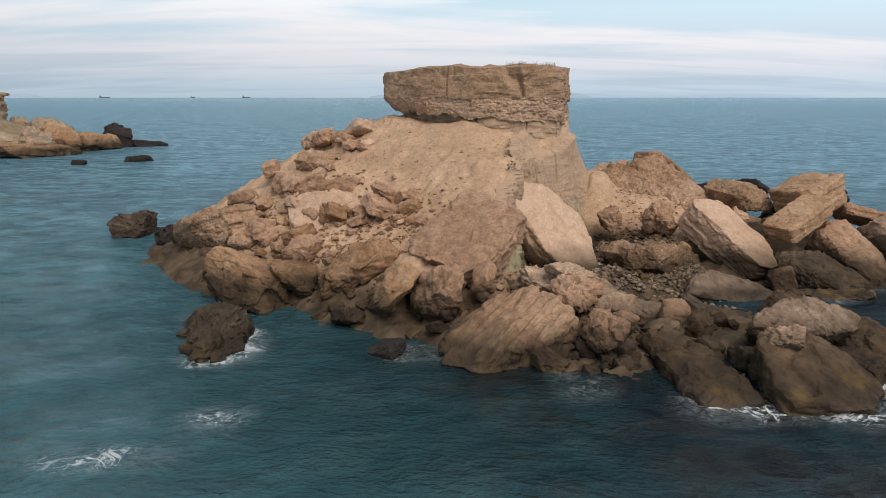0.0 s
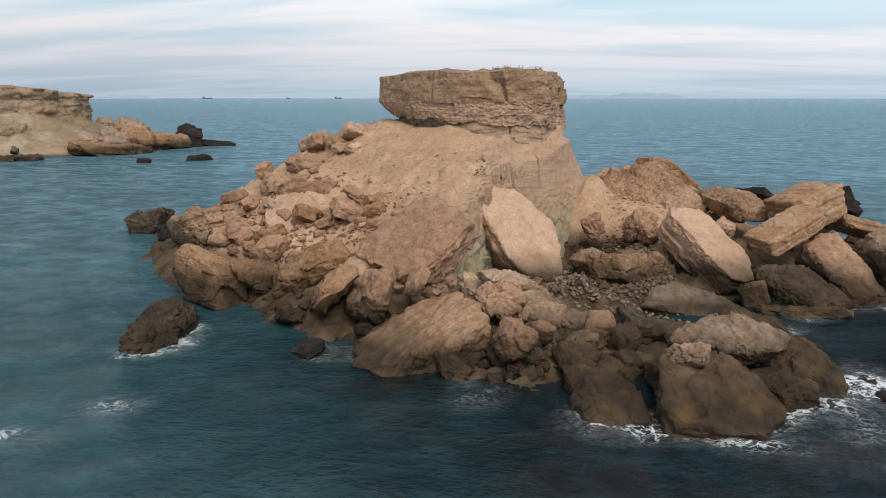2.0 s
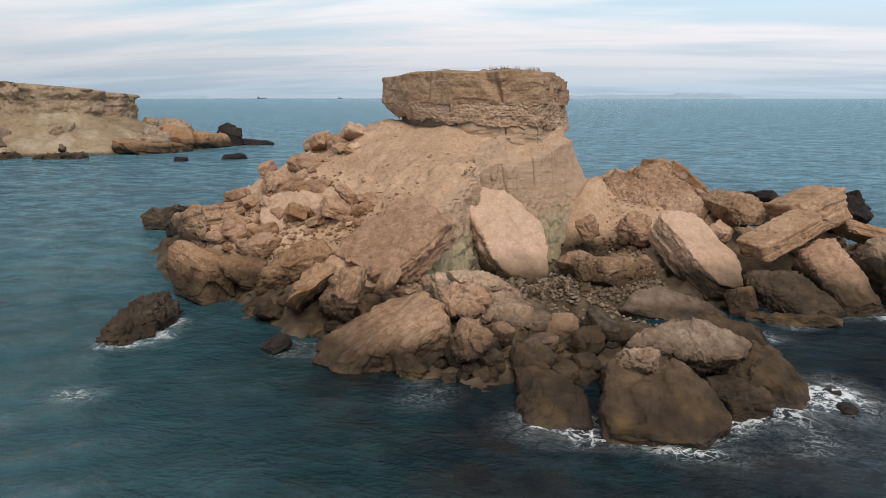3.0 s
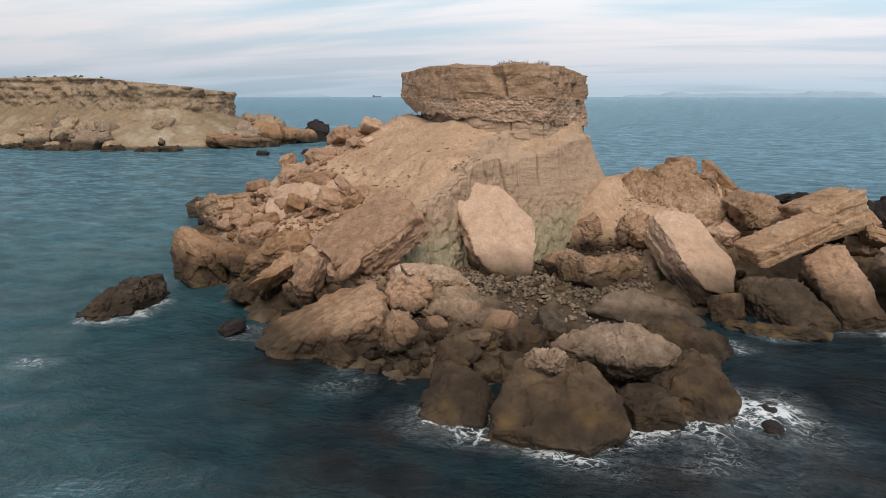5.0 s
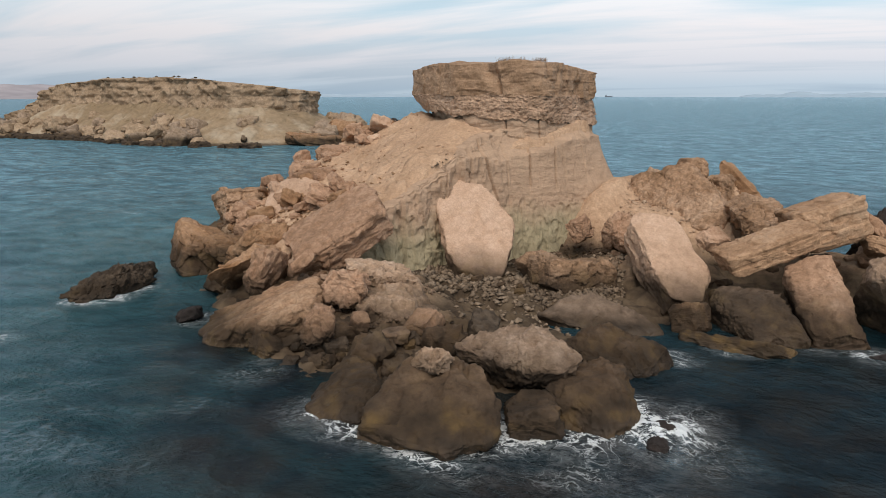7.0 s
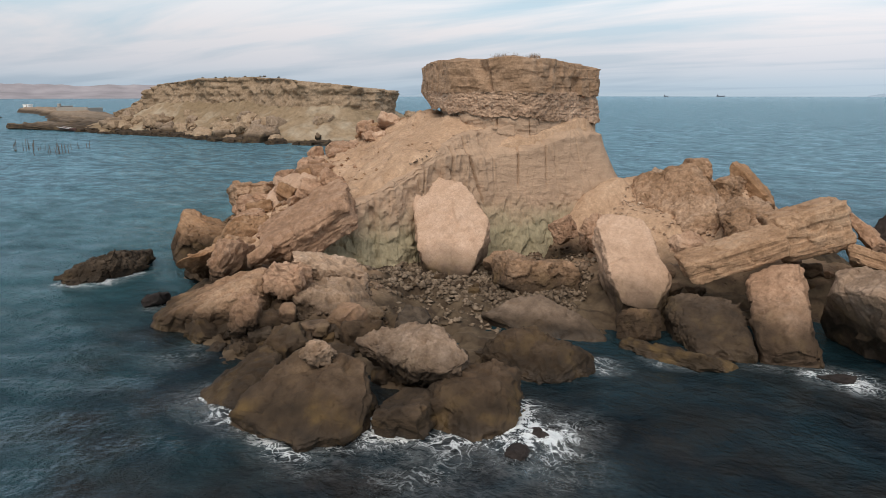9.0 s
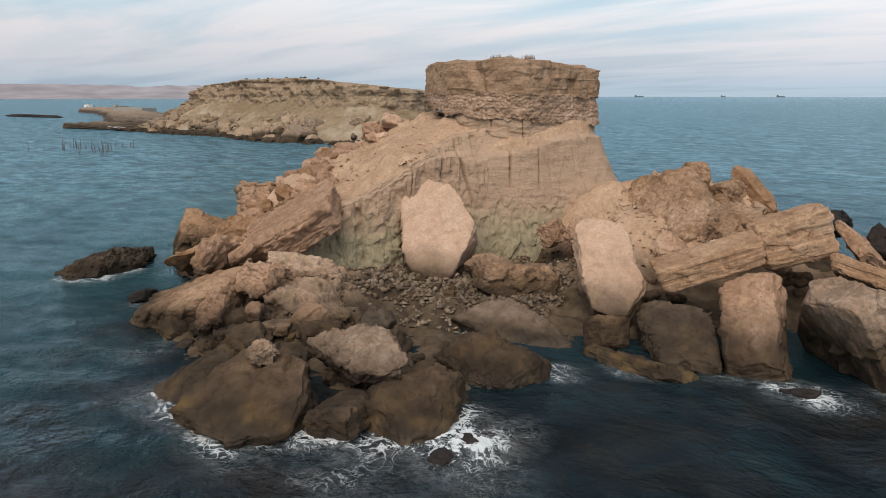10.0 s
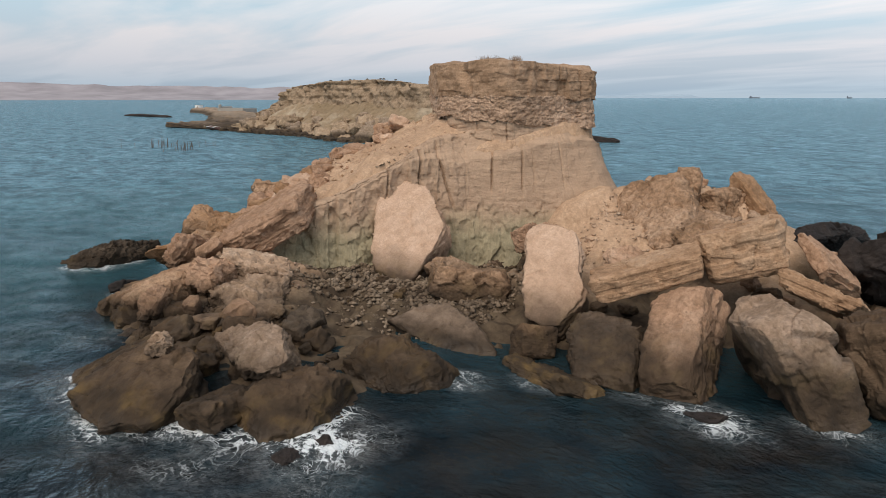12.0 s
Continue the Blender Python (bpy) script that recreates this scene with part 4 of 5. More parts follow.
slab("rock_ledge", "smooth brown rock ledge sloping into the surf", (17.14, 25.56, 0.78), (35, 0, 63), [(-0.13, 1.45), (0.96, 1.35), (1.7, 0.77), (1.22, -0.09), (0.55, -1.24), (-0.64, -1.75), (-1.5, -1.4), (-1.6, 0.02), (-1.15, 0.95)], 2.0, BROWN, 6, taper=0.25, rough=0.05, edge=5, dome=0.12)
boulder("boulder", "rounded wet brown boulder in the surf", (15.29, 23.87, 0.26), (2.16, 1.76, 1.01), (7, -3, -66), (0.12, -0.09), 3, BROWN, 7, chips=3)
slab("rock_ledge", "low flat brown rock shelf at the waterline", (16.65, 30.01, 0.55), (23, 0, 61), [(-1.88, 0.91), (-0.84, 1.64), (0.81, 1.33), (1.87, -0.16), (1.57, -0.9), (0.42, -1.3), (-0.53, -1.15), (-1.42, -0.37)], 1.4, BROWN, 8, taper=0.2, rough=0.07, edge=5, dome=0.12)
slab("boulder", "grey-brown wedge boulder lying on the shingle", (14.58, 33.75, 0.62), (36, 0, 22), [(-2.7, 0.05), (-1.72, 0.95), (-0.43, 1.48), (0.65, 0.9), (1.68, 0.12), (2.58, -0.68), (1.54, -1.32), (-0.08, -0.95), (-1.53, -0.56)], 1.5, GREY, 9, taper=0.15, rough=0.035, beds=0.03)
slab("rock_slab", "tall tan sandstone slab leaning on its neighbour", (16.53, 38.15, 2.74), (36, 0, 30), [(-1.58, 2.09), (-1.22, 2.66), (-0.21, 2.71), (0.61, 2.29), (0.96, 1.31), (1.12, 0.03), (1.48, -0.85), (1.17, -1.91), (0.76, -2.79), (0.05, -2.83), (-0.69, -2.59), (-1.11, -0.85), (-1.34, 0.74)], 1.9, PALE, 10, rough=0.02, beds=0.07, bed_size=0.22, edge=22, dome=0.03, chips=3)
boulder("boulder", "squarish ochre block under the leaning slab", (17.94, 35.47, 0.51), (1.50, 1.22, 1.25), (-21, 14, 69), (0.00, 0.05), 6, OCHRE, 11, chips=5, rough=0.03)
slab("boulder", "brown boulder propping up a flat slab", (20.36, 36.5, 1.2), (20, 0, 5), [(-1.73, 0.29), (-1.9, 1.22), (-1.25, 1.86), (0.0, 1.89), (1.01, 1.2), (1.5, 0.14), (2.09, -1.56), (1.12, -1.96), (0.05, -2.1), (-0.9, -0.99)], 2.2, TOPPED, 12, taper=0.05, rough=0.045, edge=5)
slab("boulder", "upright tan pillar of bedded sandstone standing in the water", (22.72, 37.36, 1.93), (39, 0, -11), [(-1.58, 0.82), (-1.65, 1.26), (-0.95, 1.97), (-0.37, 2.51), (0.27, 1.33), (1.19, -0.36), (2.06, -1.76), (1.33, -2.41), (0.36, -2.52), (-0.66, -0.82)], 2.3, TAN, 13, rough=0.03, beds=0.05, bed_size=0.25, edge=8, taper=0.1)
boulder("rock_slab", "flat bedded sandstone slab resting across two boulders", (20.36, 39.18, 3.17), (4.12, 1.88, 1.03), (5, -20, 32), (0.04, -0.00), 8, LAYERED, 14, detail=40, chips=5, rough=0.03, beds=0.07, bed_size=0.16)
boulder("rock_slab", "thick bedded sandstone slab tilted against the others", (22.55, 42.51, 3.98), (2.96, 3.15, 2.04), (-5, -19, 25), (0.07, 0.08), 6, LAYERED, 15, detail=40, chips=6, rough=0.03, beds=0.08, bed_size=0.2)
boulder("boulder", "large pitted conglomerate boulder at the waterline", (26.02, 38.96, 1.35), (2.11, 4.29, 4.31), (-3, -26, 51), (0.06, -0.15), 4, TOPPED, 16, detail=40, chips=6, rough=0.05)
boulder("rock_slab", "long bedded slab sloping down between boulders", (25.61, 42.25, 2.83), (2.71, 1.57, 0.72), (-24, 14, 1), (0.19, 0.00), 6, LAYERED, 17, chips=5, beds=0.06, bed_size=0.18)
boulder("rock_slab", "tan slab sloping down towards the sea", (24.98, 45.04, 3.21), (3.14, 0.62, 2.13), (-53, 31, 71), (0.19, 0.03), 4, TAN, 18, chips=5)
boulder("boulder", "black tidal rock beyond the stack", (21.29, 56.24, 2.35), (16.49, 1.00, 1.70), (-60, -12, -79), (-0.52, -0.10), 4, BLACK, 19, rough=0.08)
boulder("boulder", "black tidal rock beyond the stack", (25.66, 49.50, 2.27), (1.95, 8.47, 2.79), (-39, 52, -26), (-0.04, -0.15), 4, BLACK, 20, rough=0.08)
slab("outcrop", "ochre conglomerate outcrop with upright joints", (14.57, 47.82, 3.95), (45, 0, -21), [(-3.66, 0.23), (-3.71, 1.52), (-2.19, 2.24), (-0.61, 2.89), (1.47, 1.66), (3.48, -0.22), (3.31, -1.56), (2.56, -2.55), (0.88, -2.81), (-1.53, -1.4)], 2.6, PEBBLED, 21, rough=0.05, beds=0.04, edge=6, crust=0.05)
boulder("outcrop", "tan crag with bedding behind the slabs", (17.05, 52.57, 3.29), (1.46, 4.82, 2.60), (-25, -14, -14), (-0.04, 0.09), 5, PEBBLED, 22, detail=40, chips=8, rough=0.05, beds=0.06, joints=0.2)
boulder("rock_slab", "ochre slab leaning up against the sky", (17.63, 53.28, 4.31), (1.57, 3.51, 0.94), (43, 9, 85), (0.03, 0.01), 5, OCHRE, 23, chips=6, beds=0.06)
boulder("outcrop", "upright pebbly pillar split from the outcrop", (15.0, 50.7, 4.55), (1.5, 1.9, 3.0), (-6, 5, 28), (-0.05, 0), 6, PEBBLED, 72, detail=24, rough=0.04)
boulder("outcrop", "rounded pebbly tan outcrop", (19.40, 45.47, 3.58), (4.12, 2.29, 1.84), (-10, -5, 110), (-0.10, 0.13), 3, PEBBLED, 24, rough=0.07)
boulder("rock_ledge", "low yellowish rock at the waterline", (19.90, 34.30, -0.04), (4.36, 1.74, 0.69), (-18, -2, -9), (-0.03, 0.00), 3, YELLOW, 25, chips=4, rough=0.06)
slab("rock_slab", "big smooth pale sandstone slab standing against the marl wall", (6.38, 38.05, 3.03), (46, 0, 30), [(-1.79, 3.05), (-0.73, 3.18), (0.38, 2.77), (1.37, 1.83), (2.08, 0.88), (2.0, -1.07), (1.55, -2.53), (1.39, -3.07), (0.33, -3.14), (-1.01, -2.64), (-1.55, -1.54), (-1.85, 0.43), (-2.15, 1.85)], 1.9, PALE, 26, rough=0.022, beds=0.03, edge=22, dome=0.03, chips=3)
slab("rock_slab", "big tilted sandstone slab with a smooth top face", (1.37, 32.1, 3.78), (30, 0, -21), [(-3.33, -1.12), (-2.49, 0.79), (-1.03, 3.36), (0.66, 2.63), (2.42, 1.72), (2.0, 0.56), (1.75, -1.22), (1.37, -2.02), (0.21, -2.61), (-1.57, -2.1)], 1.6, TAN, 27, rough=0.035, beds=0.08, bed_size=0.26, edge=10, taper=-0.1)
slab("boulder", "pale tan sandstone block with a flat face", (-6.62, 38.22, 3.79), (45, 0, -6), [(-2.29, 0.43), (-1.67, 1.28), (-0.03, 1.58), (1.15, 1.49), (2.13, 0.57), (2.24, -0.14), (1.24, -0.81), (0.04, -1.77), (-0.91, -1.78), (-1.9, -0.86)], 1.9, PALE, 28, rough=0.03, beds=0.04, edge=10)
boulder("rock_ledge", "tan rock ledge overhanging the water", (-13.77, 41.38, 1.95), (3.26, 7.35, 2.24), (-18, -8, 41), (0.21, -0.12), 5, PEBBLED, 29, detail=40, chips=6, rough=0.05, beds=0.06)
boulder("boulder", "ochre boulder at the waterline with a pebbly crust", (-9.83, 33.70, 0.90), (4.59, 2.73, 2.51), (-24, 5, -35), (-0.12, 0.13), 3.5, OCHRE, 30, detail=40, rough=0.06, beds=0.05)
boulder("boulder", "orange-brown weathered boulder on the shore", (-4.48, 32.75, 1.57), (4.27, 2.13, 1.77), (9, -40, 1), (-0.14, 0.05), 3, OCHRE, 31, detail=40, chips=6, rough=0.07)
boulder("boulder", "rounded orange-brown boulder on the shore", (-2.72, 31.48, 1.15), (7.27, 1.06, 2.56), (-47, -17, -70), (-0.30, 0.05), 3, OCHRE, 32, rough=0.06, beds=0.04)
boulder("boulder", "tan crusty boulder above the waterline", (-0.36, 29.21, 1.57), (3.95, 2.27, 1.38), (67, -18, -58), (-0.23, -0.23), 3.5, TAN, 33, rough=0.08)
slab("rock_slab", "tilted wedge of thin-bedded sandstone with a pale crest", (2.28, 25.76, 1.28), (21, 0, -40), [(-1.02, -2.64), (-1.77, -1.79), (-2.21, -0.37), (-2.03, 1.22), (-0.55, 2.89), (1.25, 2.55), (2.48, 1.71), (1.87, 0.16), (1.21, -1.32), (0.79, -2.4)], 1.6, LAMINATED, 34, rough=0.03, beds=0.11, bed_size=0.19, edge=8, taper=-0.1, axis=(0.93, 0.0, -0.35))
slab("boulder", "big crusted tan boulder", (6.52, 29.02, 1.78), (16, 0, 38), [(-2.03, 2.07), (-1.63, 3.6), (0.15, 2.73), (1.64, 0.71), (2.65, -2.03), (1.6, -3.0), (0.15, -2.47), (-0.88, -1.79), (-1.64, 0.19)], 1.5, CRUST, 35, rough=0.07, edge=6, crust=0.10)
boulder("boulder", "crusted tan slab among boulders", (5.76, 30.04, 2.18), (3.05, 1.58, 0.79), (-14, -14, -127), (0.20, 0.03), 4, CRUST, 36, rough=0.07)
boulder("boulder", "small upright tan boulder", (6.13, 25.04, 1.27), (1.40, 1.00, 1.48), (-17, 8, -52), (-0.07, -0.01), 4, TAN, 37, rough=0.07)
boulder("boulder", "dark wet boulder at the waterline", (4.05, 25.26, 0.09), (1.92, 2.60, 0.96), (-16, 34, -13), (0.04, -0.06), 4, BROWN, 38, rough=0.06)
boulder("boulder", "small tan chunk of rock", (7.15, 26.23, 1.26), (0.65, 0.92, 0.86), (16, 4, 49), (-0.07, 0.02), 5, TAN, 39, detail=12)
boulder("boulder", "small pale chunk of rock", (8.68, 26.20, 1.00), (1.26, 1.11, 0.58), (-3, -4, 23), (0.12, 0.01), 5, PALE, 40, detail=12)
boulder("boulder", "small tan chunk of rock", (9.53, 27.22, 1.26), (1.40, 1.11, 1.00), (19, -6, 3), (-0.23, 0.01), 4, TAN, 41, detail=12)
boulder("boulder", "crumbling tan chunk of marl", (5.35, 28.00, 2.03), (1.72, 1.58, 1.37), (1, -5, -66), (0.03, -0.06), 4, TAN, 42, detail=24, rough=0.1)
boulder("boulder", "small jagged tan chunk of rock", (1.73, 29.25, 2.35), (1.03, 1.35, 0.56), (33, -31, -35), (0.04, -0.02), 5, TAN, 43, detail=12)
boulder("boulder", "low pitted brown rock awash in the sea", (-9.77, 28.14, 0.29), (1.35, 5.40, 2.53), (-5, 66, 20), (0.13, -0.22), 3.5, DARK, 44, detail=40, rough=0.09)
boulder("boulder", "dark rock standing in the sea", (-22.97, 50.83, 0.62), (3.3, 2.3, 1.7), (-4, 6, 95), (-0.1, 0.03), 7, DARK, 45, rough=0.08)
boulder("boulder", "small dark rock at the waterline", (-18.30, 45.15, 0.80), (2.93, 1.52, 1.34), (-5, -20, -68), (-0.07, 0.06), 4, BLACK, 46, rough=0.08)
boulder("boulder", "tan boulder resting on the soil slope", (-7.99, 46.98, 7.25), (1.37, 1.52, 0.96), (-20, -5, 51), (0.03, 0.03), 4, TAN, 47, rough=0.05)
boulder("boulder", "tan boulder resting on the soil slope", (-7.82, 44.39, 5.80), (2.25, 2.96, 1.13), (11, -6, 52), (-0.00, -0.01), 5, TAN, 48, rough=0.05)
boulder("boulder", "tan boulder resting on the soil slope", (-11.00, 44.75, 5.48), (1.06, 1.02, 0.96), (-15, -7, 80), (0.01, 0.01), 5, TAN, 49, rough=0.05)
boulder("boulder", "tan boulder resting on the soil slope", (-10.11, 42.97, 4.73), (0.89, 1.08, 1.14), (9, 31, 15), (-0.05, -0.01), 4, TAN, 50, rough=0.05)
boulder("boulder", "tan boulder resting on the soil slope", (-12.54, 42.97, 3.91), (1.68, 1.21, 0.66), (-1, -15, -10), (-0.04, -0.01), 4, TAN, 51, rough=0.05)
boulder("boulder", "tan boulder resting on the soil slope", (-6.40, 46.57, 6.97), (1.18, 1.22, 1.12), (5, -0, 15), (-0.07, 0.01), 5, TAN, 52, rough=0.05)
boulder("boulder", "tan boulder resting on the soil slope", (-3.38, 37.44, 4.13), (1.54, 1.79, 0.73), (-21, 21, -59), (-0.09, -0.09), 6, TAN, 53, rough=0.05)
boulder("boulder", "tan boulder resting on the soil slope", (-1.73, 37.28, 3.84), (0.94, 1.65, 1.63), (26, 31, -33), (0.07, -0.33), 5, TAN, 54, rough=0.05)
boulder("boulder", "ochre boulder above the waterline", (-7.57, 33.66, 1.25), (2.71, 2.12, 1.30), (-12, 4, -68), (-0.06, 0.15), 4, OCHRE, 55, rough=0.06)
boulder("boulder", "tan block among fallen rocks", (-10.98, 38.12, 2.20), (1.61, 1.67, 0.75), (1, -18, 65), (0.13, 0.03), 5, TAN, 56)
boulder("rock_ledge", "pebbly brown ledge behind the shingle", (11.39, 37.97, 0.96), (3.97, 3.45, 1.88), (-8, 7, 39), (0.15, -0.06), 4, PEBBLED, 57, detail=40, rough=0.07)
boulder("boulder", "small tan stone wedged between slabs", (17.82, 41.36, 2.86), (1.69, 1.12, 0.94), (28, 3, 67), (0.02, -0.15), 5, TAN, 58)
boulder("boulder", "dark brown boulder at the waterline", (28.40, 40.36, 1.32), (1.56, 2.78, 3.47), (-8, -21, 33), (0.03, 0.04), 4, BROWN, 59)
boulder("boulder", "pale crusted lump on top of a brown boulder", (12.01, 23.28, 1.66), (1.54, 0.72, 0.64), (50, -10, -22), (-0.04, 0.09), 3, CRUST, 60, rough=0.1)
boulder("boulder", "dark rock awash beside the islet", (-2.30, 26.20, 0.15), (1.09, 1.71, 0.54), (15, 12, -135), (0.07, 0.02), 4, BLACK, 61)
boulder("boulder", "dark rock awash in the foam", (19.02, 24.25, -0.00), (0.60, 0.65, 0.63), (-11, -17, 14), (-0.06, -0.01), 2.5, BLACK, 62)
boulder("boulder", "dark rock awash in the foam", (18.94, 25.48, -0.04), (0.52, 0.61, 0.55), (13, 8, -99), (-0.01, 0.01), 2.5, BLACK, 63)
boulder("boulder", "flat dark rock awash in the sea", (25.05, 35.54, -0.05), (0.96, 1.38, 0.36), (-13, 12, 94), (0.03, 0.15), 4, BLACK, 64)
boulder("boulder", "low dark boulder at the waterline", (-4.13, 29.98, 0.19), (1.66, 1.84, 0.64), (-30, -12, -29), (0.01, 0.03), 4, BROWN, 65)
boulder("boulder", "tan chunk at the foot of the marl wall", (10.59, 42.98, 2.50), (1.25, 1.32, 1.32), (6, -29, 4), (0.03, 0.02), 4, TAN, 66)
boulder("boulder", "crumbling tan chunk beside the marl wall", (13.10, 41.76, 2.65), (1.69, 1.60, 1.52), (59, 29, 43), (0.06, 0.14), 4, TAN, 67, rough=0.1)
boulder("boulder", "tan boulder resting on the soil slope", (-7.45, 35.68, 2.16), (1.89, 1.57, 0.95), (0, -11, 68), (0.02, 0.03), 5, TAN, 68, rough=0.05)
boulder("boulder", "tan boulder resting on the soil slope", (-3.09, 38.72, 4.51), (1.74, 0.60, 1.79), (41, 12, -49), (-0.07, -0.03), 6, TAN, 69, rough=0.05)
boulder("boulder", "tan boulder resting on the soil slope", (-1.97, 37.75, 4.02), (1.20, 0.58, 2.05), (-47, 4, -90), (0.02, 0.10), 5, TAN, 70, rough=0.05)
boulder("boulder", "tan boulder resting on the soil slope", (-6.53, 40.83, 4.67), (3.40, 2.19, 1.16), (-1, -11, -6), (0.11, 0.03), 5, TAN, 71, rough=0.05)

sea()

# ---- the headland and the distance ----
RIM = [(-186, 122, 3.0), (-172, 120, 7.0), (-156, 119, 12.6), (-140, 121, 14.0), (-118, 122, 14.2), (-104, 118, 13.6), (-91, 118, 12.6), (-85, 122, 11.8), (-83, 129, 11.0), (-87, 139, 10.6), (-98, 150, 11.0), (-116, 158, 12.0)]


def headland_mesh(name, low, high, cols):
    def shape(u, v):
        v = low + (high - low) * v
        line = [(x, y, z) for x, y, z in RIM]
        p, normal, s = along(line, u)
        top = p[:, 2]
        # v: 0 at the shore, 0.5 the cliff's foot, 0.75 its rim, 1 inland
        reach = 15 + 3.5 * lattice(np.stack([s * 0.06, 0 * s, 0 * s], 1), 81)
        foot = top * 0.55 + 0.6 * lattice(np.stack([s * 0.09, 0 * s, 0 * s], 1), 82)
        talus, cliff, inland = np.clip(v / 0.5, 0, 1), np.clip((v - 0.5) / 0.25, 0, 1), np.clip((v - 0.75) / 0.25, 0, 1)
        out = reach * (1 - talus) ** 1.15 + 0.8 * (1 - cliff)
        z = -0.6 + (foot + 0.6) * talus + (top - foot) * cliff + 0.4 * inland
        q = np.stack([s * 0.5, z * 0.9, 0 * s], 1)
        bite = 1.6 * lattice(np.stack([s * 0.16, 0 * s, 0 * s], 1), 83) + 0.5 * lattice(np.stack([s * 0.6, np.floor(z * 0.7), 0 * s], 1), 84)
        split = np.abs(lattice(np.stack([s * 0.22, 0 * s, z * 0.04], 1), 90))
        bed = z / 1.1 + 0.3 * lattice(np.stack([s * 0.08, 0 * s, 0 * s], 1), 91)
        ledge = lattice(np.stack([np.floor(bed) * 5.3 + 0.5, s * 0.03, 0 * s], 1), 92)
        bite = bite + cliff * (1.1 * ledge - 1.2 * np.clip(0.06 - split, 0, 1) / 0.06)
        out = out + np.clip(1 - inland * 7, 0, 1) * (0.4 + 0.6 * cliff) * bite + 0.35 * clouded(q, 3, 85) + 0.35 * lattice(np.stack([z * 1.4, s * 0.05, 0 * s], 1), 86) * cliff * (1 - inland)
        out = out + 1.5 * (np.abs(lattice(np.stack([s * 0.3, talus * 0.6, 0 * s], 1), 93)) - 0.3) * 4 * talus * (1 - talus)
        broken = 0.55 * facets(np.stack([s * 0.3, z * 0.2, 0 * s], 1), 88) + 0.45 * facets(np.stack([s * 0.7, z * 1.1, 0 * s], 1), 89)
        out = out + np.clip(1 - inland * 7, 0, 1) * (0.5 + 0.5 * cliff) * broken
        z = z + 0.45 * clouded(np.stack([s * 0.35, out * 0.35, 0 * s], 1), 4, 87) * np.clip(v * 6, 0, 1) * np.where(cliff > 0, 0.25, 0.8)
        x, y = p[:, 0] + normal[:, 0] * out, p[:, 1] + normal[:, 1] * out
        x, y = x + (np.clip(p[:, 0], -160, -108) - x) * inland, y + (133 - y) * inland
        z = z + (12.3 - z) * inland
        return np.stack([x, y, z], 1)

    return ribbon(620, cols, shape, name)


headland = thing("headland", "far sandstone headland with a flat top above talus slopes", "headland", kind="structure", place=(-110, 120, 0))
for name, low, high, cols, material, label in (("talus", 0.0, 0.5, 44, FAR_MARL, "dusty talus slope"), ("cliff", 0.5, 1.0, 50, FAR_CLIFF, "bedded tan cliff with a flat top")):
    ob = part(name, headland_mesh(name, low, high, cols), material, headland, label)
    ob.matrix_parent_inverse = Matrix.Translation((110, -120, 0))


def shore_rocks(count, seed):
    """The fallen blocks along the headland's foot."""
    rng = np.random.default_rng(seed)
    shapes = [stone_mesh("boulder", (1.0, rng.uniform(0.7, 0.95), rng.uniform(0.55, 0.85)), 5, (rng.uniform(-0.2, 0.2), 0), 14, 900 + k, 6, 0.06) for k in range(7)]
    for k, mesh in enumerate(shapes):
        mesh.materials.append((FAR_CLIFF, SPIT)[k % 2])
    for k in range(count):
        u = rng.uniform(0.16, 0.86)
        p, normal, s = along(RIM, np.array([u]))
        size = 1.0 + 4.4 * rng.uniform(0, 1) ** 2.8
        out = 16.8 - 11.0 * rng.uniform(0, 1) ** 1.5 - size * 0.25
        z = max(0.1, (16 - out) * 0.42)
        ob = new("boulder", shapes[int(rng.integers(7))])
        ob.matrix_world = pose(p[0, 0] + normal[0, 0] * out, p[0, 1] + normal[0, 1] * out, z, rng.uniform(-25, 25), rng.uniform(-25, 25), rng.uniform(0, 360)) @ Matrix.Diagonal((size, size, size, 1))
        tagged(ob, "fallen tan block at the foot of the far headland", "rock", "fallen blocks along the headland")


shore_rocks(140, 301)


def tide_rocks(count, seed):
    rng = np.random.default_rng(seed)
    mesh = stone_mesh("tide_rock", (1.0, 0.8, 0.45), 4, (0, 0), 14, 951, 6, 0.08)
    mesh.materials.append(DARK)
    for k in range(count):
        u = rng.uniform(0.10, 0.80)
        p, normal, s = along(RIM, np.array([u]))
        size = 1.2 + 2.6 * rng.uniform(0, 1) ** 2
        out = rng.uniform(15.5, 19.0)
        ob = new("tide_rock", mesh)
        ob.matrix_world = pose(p[0, 0] + normal[0, 0] * out, p[0, 1] + normal[0, 1] * out, 0.05, 0, 0, rng.uniform(0, 360)) @ Matrix.Diagonal((size, size, size, 1))
        tagged(ob, "dark wet rock along the far waterline", "rock", "dark rocks along the headland")


